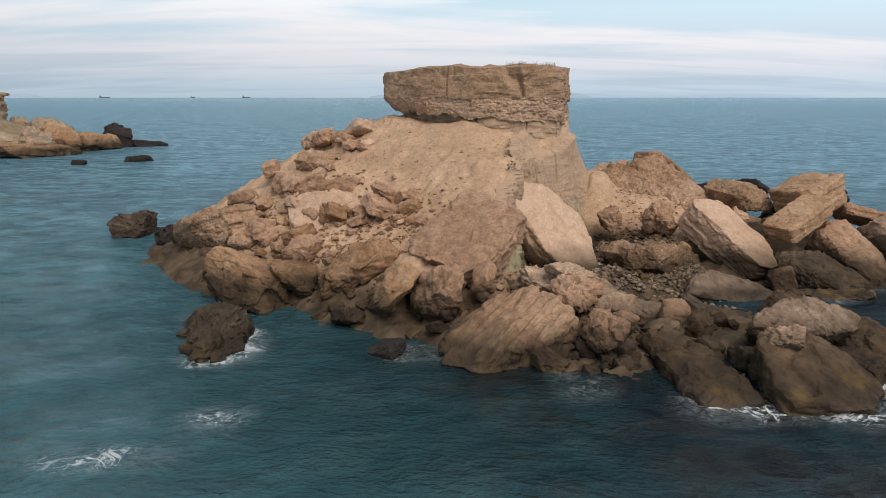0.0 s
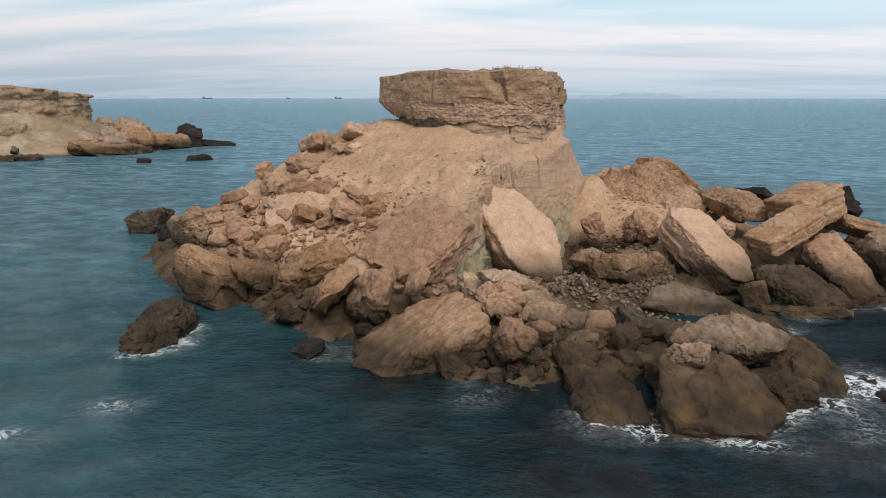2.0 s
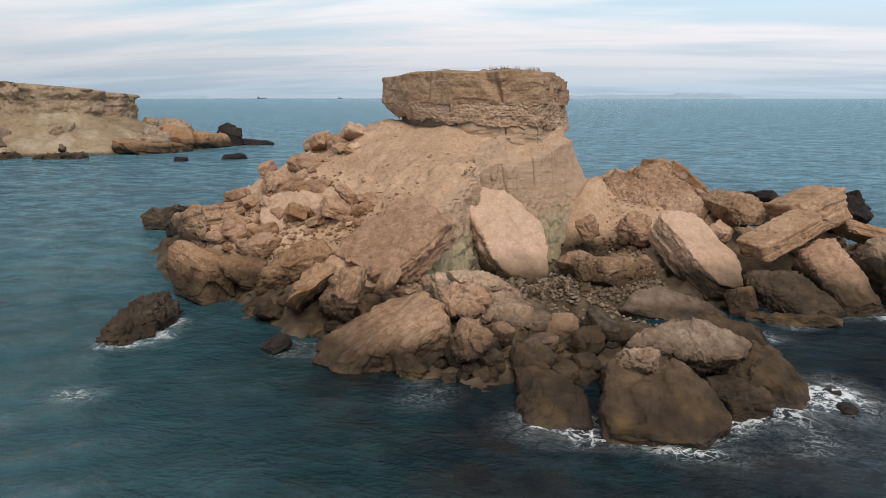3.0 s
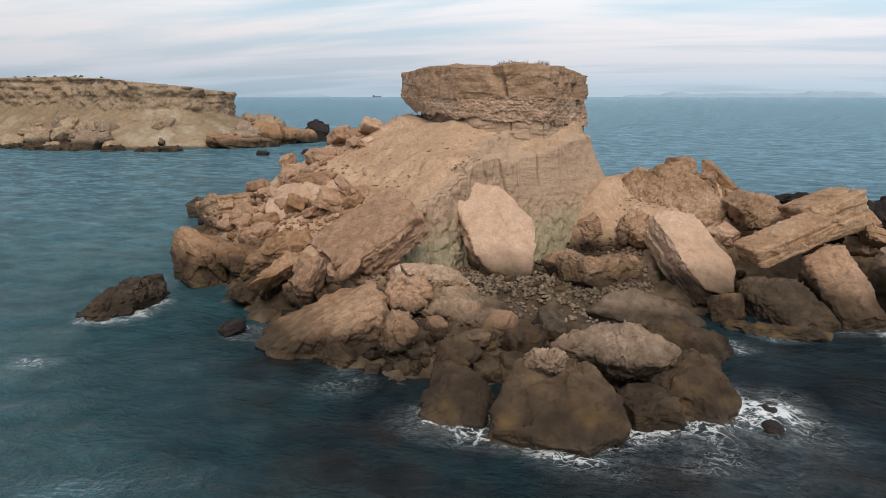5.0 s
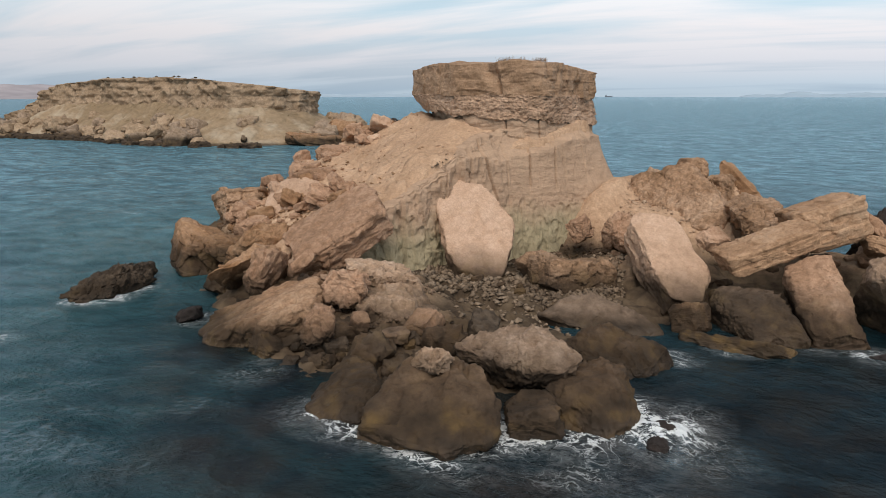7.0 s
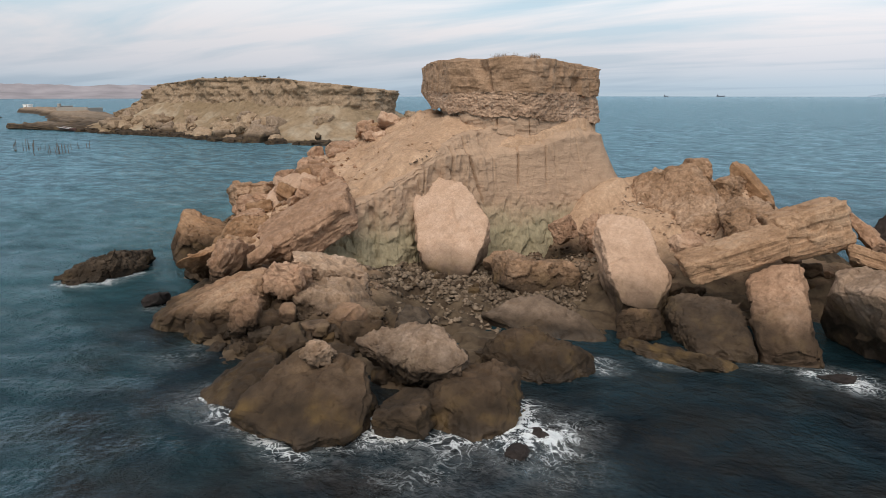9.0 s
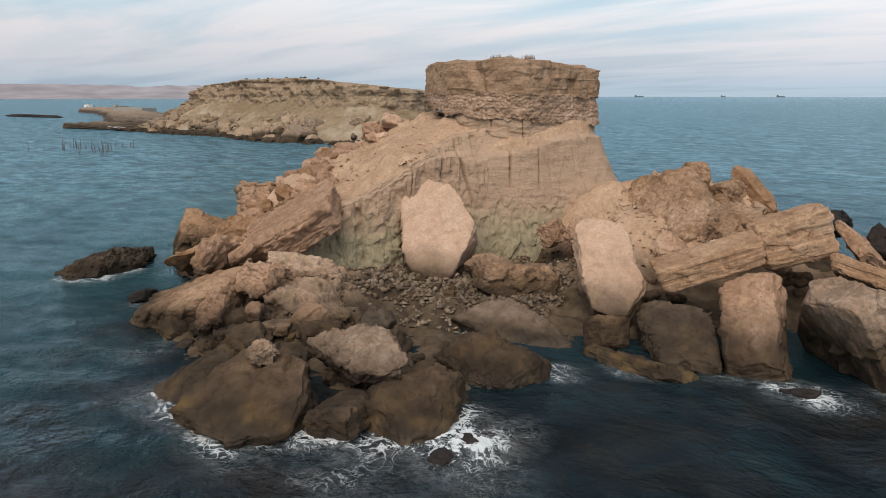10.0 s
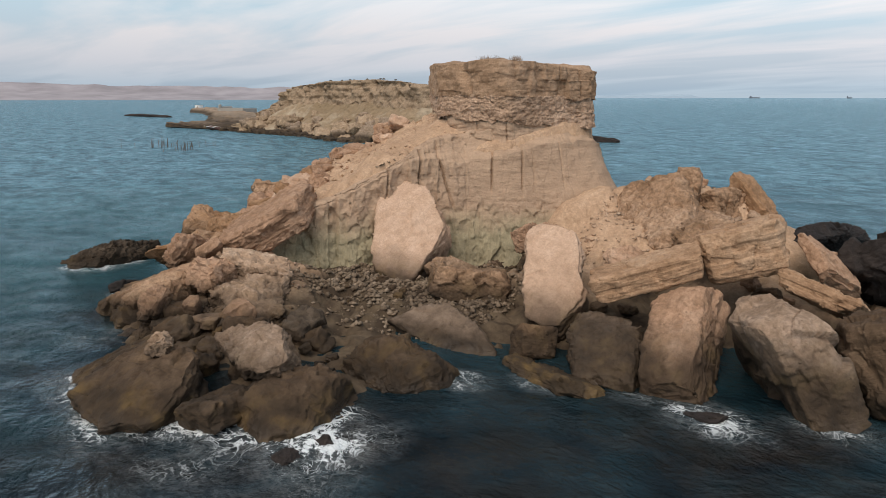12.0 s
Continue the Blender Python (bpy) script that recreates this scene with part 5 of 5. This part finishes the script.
tide_rocks(190, 302)
P = "blocks on the headland's point"
boulder("boulder", "rounded tan boulder on the headland's point", (-70, 128, 2.2), (6.5, 5.5, 4.6), (8, 10, 30), (-0.2, 0), 4, OCHRE, 401, group=P)
boulder("boulder", "flat tan boulder on the headland's point", (-66.5, 134, 1.4), (8.5, 6, 3.2), (0, 6, 70), (0, 0), 4, OCHRE, 402, group=P)
boulder("boulder", "black boulder at the tip of the headland", (-65.5, 141.5, 1.8), (6.0, 4.4, 4.8), (0, 12, 10), (-0.2, 0), 3.5, BLACK, 403, group=P)
boulder("rock_ledge", "low black ledge off the headland's tip", (-60.5, 143.5, 0.3), (7.5, 3.0, 1.6), (0, 6, 20), (0, 0), 3.5, BLACK, 404, group=P)
boulder("rock_ledge", "low tan ledge at the headland's foot", (-70, 119, 0.7), (12, 7, 2.8), (0, 4, 60), (0, 0), 4, OCHRE, 405, beds=0.2, bed_size=0.5, group=P)
boulder("boulder", "small black rock standing in the sea", (-54.4, 104.0, 0.2), (2.0, 1.3, 1.1), (0, 10, 20), (0, 0), 3.5, BLACK, 406, group=P)
boulder("boulder", "small black rock standing in the sea", (-48.0, 109.5, 0.25), (4.0, 1.6, 1.3), (0, -8, 20), (-0.2, 0), 3.5, BLACK, 407, group=P)


def land_strip(name, label, azimuth, far, tall, material, seed, steps=160, rugged=0.25):
    """Distant land: a long low rise, its crest uneven, square to the view; azimuth in degrees left of the y axis."""
    def shape(u, v):
        a = np.radians(azimuth[0] + (azimuth[1] - azimuth[0]) * u)
        ends = np.clip(np.minimum(u, 1 - u) * 16, 0, 1) ** 0.7
        crest = tall * (0.72 + rugged * np.clip(2.2 * lattice(np.stack([u * 9, 0 * u, 0 * u], 1), seed), -1, 1) + 0.08 * clouded(np.stack([u * 40, 0 * u, 0 * u], 1), 3, seed)) * ends
        r = far + v * tall * 9
        z = -1 + crest * np.where(v < 0.5, 0.55 * v / 0.5, 0.55 + 0.45 * np.clip((v - 0.5) / 0.15, 0, 1)) + 1.0
        z = np.where(v <= 0, -2, z + 0.03 * tall * clouded(np.stack([u * 60, v * 4, 0 * u], 1), 3, seed + 1))
        return np.stack([-np.sin(a) * r, np.cos(a) * r, z], 1)

    return tagged(part(name, ribbon(steps, 26, shape, name), material), label, "land", kind="structure")


land_strip("far_coast", "far coast with flat-topped hills, haze in its colour", (118, 50), 2150, 62, HAZED_COAST, 501, rugged=0.10)
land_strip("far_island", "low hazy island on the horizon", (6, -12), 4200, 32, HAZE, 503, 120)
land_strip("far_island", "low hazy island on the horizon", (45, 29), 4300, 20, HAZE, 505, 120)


def spit():
    """The low rocky spit beyond the headland, with a hut and a wall on it."""
    line = [(-183, 116, 1.6), (-205, 122, 2.2), (-240, 140, 2.6), (-300, 165, 3.4), (-372, 186, 3.6), (-425, 190, 3.0)]

    def shape(u, v):
        p, normal, s = along(line, u)
        ends = np.clip(np.minimum(u, 1 - u) * 14, 0.15, 1)
        w = (v - 0.5) * 2
        z = p[:, 2] * ends * (1 - np.abs(w) ** 5) - 0.6 + 0.5 * facets(np.stack([s * 0.12, w * 2, 0 * s], 1), 511)
        out = w * (11 + 4 * lattice(np.stack([s * 0.05, 0 * s, 0 * s], 1), 512)) * ends
        return np.stack([p[:, 0] + normal[:, 0] * out, p[:, 1] + normal[:, 1] * out, z], 1)

    tagged(part("rock_spit", ribbon(240, 26, shape, "rock_spit"), SPIT), "low tan rock spit beyond the headland", "spit", kind="structure")


spit()
boulder("rock_ledge", "low dark reef lying in the sea", (-330, 132, 0.1), (44, 7, 1.6), (0, 0, 8), (0, 0), 3.5, BLACK, 520, group="reefs off the spit")
boulder("rock_ledge", "low dark rock shelf at the headland's end", (-186, 104, 0.3), (30, 12, 2.4), (0, 2, 12), (0, 0), 4, SPIT, 521, beds=0.2, group="reefs off the spit")


def box(bm, lo, hi):
    r = bmesh.ops.create_cube(bm, size=1.0)
    for v in r["verts"]:
        v.co = Vector([lo[k] + (hi[k] - lo[k]) * (v.co[k] + 0.5) for k in range(3)])
    return r


def from_boxes(name, boxes, material, parent, bevel=0.0, label=""):
    bm = bmesh.new()
    for lo, hi in boxes:
        box(bm, lo, hi)
    if bevel:
        bmesh.ops.bevel(bm, geom=bm.edges[:], offset=bevel, segments=1, affect='EDGES')
    mesh = bpy.data.meshes.new(name)
    bm.to_mesh(mesh)
    bm.free()
    return part(name, mesh, material, parent, label)


hut = thing("hut", "small white hut on the far rock spit", "hut", place=(-412, 190, 2.6))
hut.rotation_euler = (0, 0, radians(20))
hut.scale = (0.65, 0.65, 0.65)
from_boxes("wall", [((-3, -2.4, -0.6), (3, 2.4, 2.6))], WHITE, hut, 0.1)
from_boxes("roof", [((-3.2, -2.6, 2.6), (3.2, 2.6, 2.8))], WHITE, hut, 0.05)
from_boxes("door", [((0.8, -2.46, 0.0), (1.7, -2.38, 2.0))], STICK, hut)
ruin = thing("ruined_walls", "grey roofless stone walls on the far spit", "ruin", place=(-296, 164, 2.6))
ruin.rotation_euler = (0, 0, radians(25))
from_boxes("wall", [((-8, -5, -0.8), (8, -4.4, 1.9))], WALL, ruin, 0.08)
from_boxes("wall", [((-8, -4.4, -0.8), (-7.4, 5, 2.4))], WALL, ruin, 0.08)
from_boxes("wall", [((7.4, -4.4, -0.8), (8, 5, 1.6))], WALL, ruin, 0.08)
from_boxes("gatepost", [((-7.0, -5.3, 1.9), (-5.9, -4.2, 3.4))], WALL, ruin, 0.08)


def rowing_boat(place, turn):
    boat = thing("boat", "small open boat drawn up at the headland's foot", "boat", place=place)
    boat.rotation_euler = (0, radians(4), radians(turn))

    def shape(u, v):
        w = (v - 0.5) * 2
        half = 0.95 * np.clip(1 - np.abs(2 * u - 0.9) ** 3, 0.05, 1)
        return np.stack([(u - 0.5) * 7.0, w * half, 0.15 + 0.75 * np.abs(w) ** 2.2 + 0.5 * np.clip(u - 0.7, 0, 1) ** 1.2 * 2], 1)

    part("hull", ribbon(24, 13, shape, "hull"), HULL, boat, "dark reddish hull")
    from_boxes("thwart", [((-1.6, -0.75, 0.55), (-1.3, 0.75, 0.62))], STICK, boat)
    from_boxes("thwart", [((0.6, -0.8, 0.55), (0.9, 0.8, 0.62))], STICK, boat)
    from_boxes("gunwale", [((-3.2, -0.98, 0.86), (2.2, -0.9, 0.94)), ((-3.2, 0.9, 0.86), (2.2, 0.98, 0.94))], WHITE, boat, 0.0, "pale gunwale")


rowing_boat((-170.0, 99.8, 0.1), 10)


def ship(azimuth, length, seed):
    a = radians(azimuth)
    far = 4000
    vessel = thing("cargo_ship", "grey cargo ship far off on the horizon", "ship", "ships on the horizon", place=(-math.sin(a) * far, math.cos(a) * far, 3.5))
    vessel.rotation_euler = (0, 0, a)
    n = length / 2
    from_boxes("hull", [((-n, -6, -4), (n, 6, 2)), ((n * 0.86, -6, 2), (n, 6, 3.5))], STEEL, vessel, 0.5)
    from_boxes("bridge", [((-n * 0.92, -5, 2), (-n * 0.62, 5, 8))], STEEL, vessel, 0.3)
    from_boxes("funnel", [((-n * 0.58, -2, 2), (-n * 0.5, 2, 7))], STEEL, vessel, 0.3)
    from_boxes("mast", [((n * 0.3, -0.5, 2), (n * 0.33, 0.5, 8))], STEEL, vessel)


ship(25.5, 48, 1)
ship(15.5, 40, 2)
ship(19.4, 22, 3)


# poles of a fish trap in the bay
def fish_poles():
    rng = np.random.default_rng(611)
    for k in range(34):
        t = rng.uniform(0, 1)
        x, y = (-110 + 6 * t + rng.normal(0, 0.8), 56.5 + 16.5 * t + rng.normal(0, 0.8)) if k < 22 else (-94.5 + rng.normal(0, 0.8), 63 + rng.normal(0, 1.6))
        tall = rng.uniform(0.7, 2.1)
        bm = bmesh.new()
        bmesh.ops.create_cone(bm, cap_ends=True, segments=6, radius1=0.06, radius2=0.045, depth=tall + 1.0)
        for v in bm.verts:
            v.co.x += 0.05 * v.co.z
        mesh = bpy.data.meshes.new("pole")
        bm.to_mesh(mesh)
        bm.free()
        ob = part("pole", mesh, STICK)
        ob.matrix_world = pose(x, y, tall / 2 - 0.5, rng.uniform(-6, 6), rng.uniform(-6, 6), rng.uniform(0, 360))
        tagged(ob, "thin dark wooden pole standing in the sea", "pole", "poles of a fish trap")


fish_poles()


# ---- dry plants on the cap and the headland ----
def tuft(name, label, place, radius, tall, count, material, seed, category="grass"):
    """A tuft of many thin bent blades or twigs, each a tapered strip."""
    rng = np.random.default_rng(seed)
    verts, faces = [], []
    for k in range(count):
        a, r = rng.uniform(0, 6.28), radius * math.sqrt(rng.uniform(0, 1))
        x, y = r * math.cos(a), r * math.sin(a)
        lean, h, w = rng.uniform(0.1, 0.7), tall * rng.uniform(0.4, 1.0), rng.uniform(0.006, 0.014)
        b = rng.uniform(0, 6.28)
        base = len(verts)
        for i, s in enumerate((0, 0.4, 0.75, 1.0)):
            cx, cy, cz = x + math.cos(b) * lean * h * s * s, y + math.sin(b) * lean * h * s * s, h * s
            ww = w * (1 - 0.85 * s)
            verts += [(cx - math.sin(b) * ww, cy + math.cos(b) * ww, cz), (cx + math.sin(b) * ww, cy - math.cos(b) * ww, cz)]
        faces += [(base + 2 * i, base + 2 * i + 1, base + 2 * i + 3, base + 2 * i + 2) for i in range(3)]
    ob = part(name, to_mesh(name, np.array(verts), np.array(faces)), material)
    ob.location = place
    return tagged(ob, label, category, "dry plants on top of the stack")


R = np.random.default_rng(700)
for k in range(16):
    gx = 4.2 + 3.0 * R.uniform()
    gy = 44.8 + R.uniform(0, 1.3)
    tuft("grass_tuft", "dry straw-coloured grass tuft on the caprock", (gx, gy, 11.86), 0.28, R.uniform(0.22, 0.42), 46, STRAW, 701 + k)


def shrub(place, size, seed):
    """A low dry bush: many small ragged leaf clumps on short twigs."""
    rng = np.random.default_rng(seed)
    bush = thing("shrub", "low dark dry shrub on the headland's rim", "shrub", "shrubs on the headland", place=place)
    v, f = [], []
    for k in range(130):
        d = rng.normal(size=3)
        d /= np.linalg.norm(d)
        c = d * rng.uniform(0.4, 1.0) * np.array([1.0, 1.0, 0.55]) * size
        c[2] = abs(c[2])
        base = len(v)
        for j in range(4):
            v.append(c + rng.normal(0, 0.16, 3) * size)
        f += [(base, base + 1, base + 2, base + 3)]
    part("crown", to_mesh("crown", np.array(v), np.array(f), False), SHRUB, bush)
    bm = bmesh.new()
    bmesh.ops.create_cone(bm, cap_ends=True, segments=6, radius1=0.08 * size, radius2=0.03 * size, depth=size * 0.8)
    mesh = bpy.data.meshes.new("stem")
    bm.to_mesh(mesh)
    bm.free()
    part("stem", mesh, STICK, bush)


for k, u in enumerate((0.30, 0.335, 0.36, 0.372, 0.41, 0.45, 0.465, 0.52)):
    p, normal, s = along(RIM, np.array([u]))
    shrub((p[0, 0] - normal[0, 0] * 1.5, p[0, 1] - normal[0, 1] * 1.5, p[0, 2] + 0.1), 0.3 + 0.2 * R.uniform(), 720 + k)

# ---- rubble ----
def strew(name, label, a, b, width, count, sizes, materials, seed, group):
    """Loose stones of a few shapes, dropped along a strip of ground from a to b."""
    rng = np.random.default_rng(seed)
    shapes = []
    for k in range(6):
        kind = stone_mesh(name, (1.0, rng.uniform(0.65, 0.95), rng.uniform(0.45, 0.75)), rng.uniform(4, 7), (rng.uniform(-0.2, 0.2), 0), 14, seed * 10 + k, 6, 0.07)
        kind.materials.append(materials[k % len(materials)])
        shapes.append(kind)
    t, d = rng.uniform(0, 1, count), rng.normal(0, width / 2, count)
    turn = math.atan2(b[1] - a[1], b[0] - a[0])
    xs, ys = a[0] + t * (b[0] - a[0]) - d * math.sin(turn), a[1] + t * (b[1] - a[1]) + d * math.cos(turn)
    zs = ground(xs[:, None], ys[:, None])[:, 0]
    for x, y, z in zip(xs, ys, zs):
        size = sizes[0] + (sizes[1] - sizes[0]) * rng.uniform(0, 1) ** 2.2
        if z < -0.45:
            continue
        ob = new(name, shapes[int(rng.integers(6))])
        ob.matrix_world = pose(x, y, z + size * 0.16, rng.uniform(-28, 28), rng.uniform(-28, 28), rng.uniform(0, 360)) @ Matrix.Diagonal((size, size, size, 1))
        tagged(ob, label, "stone", group)


strew("stone", "loose tan stone on the soil slope", (-8.5, 40.5), (-1.5, 34.5), 3.4, 24, (0.3, 1.2), (TAN, OCHRE, PALE), 101, "loose stones on the slope")
strew("stone", "tan block in the heap on the slope's crest", (-9.0, 48.4), (-4.4, 45.6), 1.7, 22, (0.6, 1.7), (TAN, PALE, OCHRE), 114, "blocks heaped on the crest")
strew("stone", "tan block among rocks on the shore slope", (-12.0, 40.5), (-4.0, 35.5), 3.6, 30, (0.5, 1.7), (TAN, OCHRE, TAN), 115, "blocks on the shore slope")
strew("stone", "loose tan stone on the soil slope", (-9.2, 46.0), (-6.2, 41.0), 3.0, 14, (0.3, 1.2), (TAN, PALE), 102, "loose stones on the slope")
strew("stone", "broken tan stone between boulders", (-0.5, 30.6), (4.8, 30.6), 1.7, 20, (0.35, 1.25), (TAN, PALE, OCHRE), 113, "broken stones between the boulders")
strew("stone", "broken tan stone between boulders", (2.2, 29.8), (6.8, 27.0), 2.6, 26, (0.25, 0.95), (TAN, PALE, CRUST), 103, "broken stones between the boulders")
strew("stone", "dark wet stone at the waterline", (3.6, 25.4), (10.5, 24.8), 1.7, 40, (0.4, 1.4), (BROWN, DARK, TOPPED), 104, "wet stones at the waterline")
strew("stone", "brown stone on the shingle", (5.0, 34.6), (12.8, 37.0), 3.2, 16, (0.15, 0.6), (BROWN, TAN, BROWN), 105, "stones on the shingle")
strew("stone", "tan stone among fallen slabs", (12.5, 42.0), (20.5, 38.8), 2.6, 18, (0.3, 1.1), (TAN, BROWN, CRUST), 106, "broken stones between the boulders")
strew("stone", "loose tan stone below the marl wall", (6.4, 41.2), (11.0, 43.4), 1.6, 8, (0.2, 0.8), (TAN, PALE), 107, "loose stones on the slope")
strew("stone", "tan stone above the waterline", (-14.5, 41.0), (-8.0, 36.4), 2.6, 14, (0.3, 1.3), (OCHRE, TAN), 108, "wet stones at the waterline")
strew("stone", "pebbly stone on the outcrop", (12.0, 50.0), (19.0, 50.0), 3.4, 12, (0.3, 1.0), (CRUST, TAN), 109, "loose stones on the outcrop")
strew("stone", "dark stone at the waterline", (20.0, 44.0), (28.0, 45.5), 3.0, 12, (0.5, 1.7), (BROWN, TAN), 110, "wet stones at the waterline")
strew("stone", "dark wet stone at the waterline", (-6.0, 31.8), (0.5, 27.6), 1.8, 14, (0.4, 1.3), (BROWN, OCHRE), 111, "wet stones at the waterline")
strew("stone", "brown stone between big boulders", (9.0, 26.6), (16.0, 28.6), 2.4, 28, (0.4, 1.6), (BROWN, DARK, BROWN), 112, "wet stones at the waterline")


def gravel(name, label, a, b, width, count, sizes, material, seed):
    """Small stones that nobody could count, in one mesh."""
    rng = np.random.default_rng(seed)
    t, d = rng.uniform(0, 1, count), rng.normal(0, width / 2, count)
    turn = math.atan2(b[1] - a[1], b[0] - a[0])
    x, y = a[0] + t * (b[0] - a[0]) - d * math.sin(turn), a[1] + t * (b[1] - a[1]) + d * math.cos(turn)
    z = ground(x[:, None], y[:, None])[:, 0]
    size = sizes[0] + (sizes[1] - sizes[0]) * rng.uniform(0, 1, count) ** 2.5
    corner = np.array([(1, 0, 0), (0, 1, 0), (-1, 0, 0), (0, -1, 0), (0, 0, 1), (0, 0, -1)], dtype=float)
    tri = np.array([(0, 1, 4), (1, 2, 4), (2, 3, 4), (3, 0, 4), (1, 0, 5), (2, 1, 5), (3, 2, 5), (0, 3, 5)])
    spin = rng.uniform(0, 6.28, count)
    shape = corner[None] * rng.uniform(0.55, 1.0, (count, 6, 1)) * np.array([1, 0.8, 0.6]) + rng.normal(0, 0.14, (count, 6, 3))
    shape = shape * size[:, None, None] / 1.6
    c, s = np.cos(spin)[:, None], np.sin(spin)[:, None]
    v = np.stack([shape[..., 0] * c - shape[..., 1] * s + x[:, None], shape[..., 0] * s + shape[..., 1] * c + y[:, None], shape[..., 2] + z[:, None] + 0.12 * size[:, None]], -1)
    keep = z > -0.3
    v = v[keep]
    faces = (tri[None] + 6 * np.arange(len(v))[:, None, None]).reshape(-1, 3)
    ob = part(name, to_mesh(name, v.reshape(-1, 3), faces, False), material)
    return tagged(ob, label, "gravel", kind="stuff")


gravel("gravel", "tan gravel strewn over the soil slope", (-8, 43.5), (4, 43.0), 6.5, 1300, (0.03, 0.19), PALE, 201)
gravel("shingle", "dark shingle on the floor of the cove", (4.5, 34.8), (14.5, 37.6), 4.2, 5200, (0.05, 0.46), SHINGLE, 202)
gravel("gravel", "tan rubble below the marl wall", (9.0, 42.0), (14.0, 43.6), 2.0, 1000, (0.05, 0.32), TAN, 203)
gravel("gravel", "tan rubble between fallen boulders", (1.5, 30.4), (9.0, 26.6), 3.0, 1800, (0.06, 0.36), PALE, 204)
gravel("gravel", "tan rubble on the shore slope", (-12, 40.0), (-1.0, 34.0), 4.0, 2200, (0.06, 0.36), OCHRE, 205)
gravel("gravel", "pebbles on the conglomerate outcrop", (11.5, 49.5), (19.5, 50.0), 6.0, 2200, (0.05, 0.3), CRUST, 206)
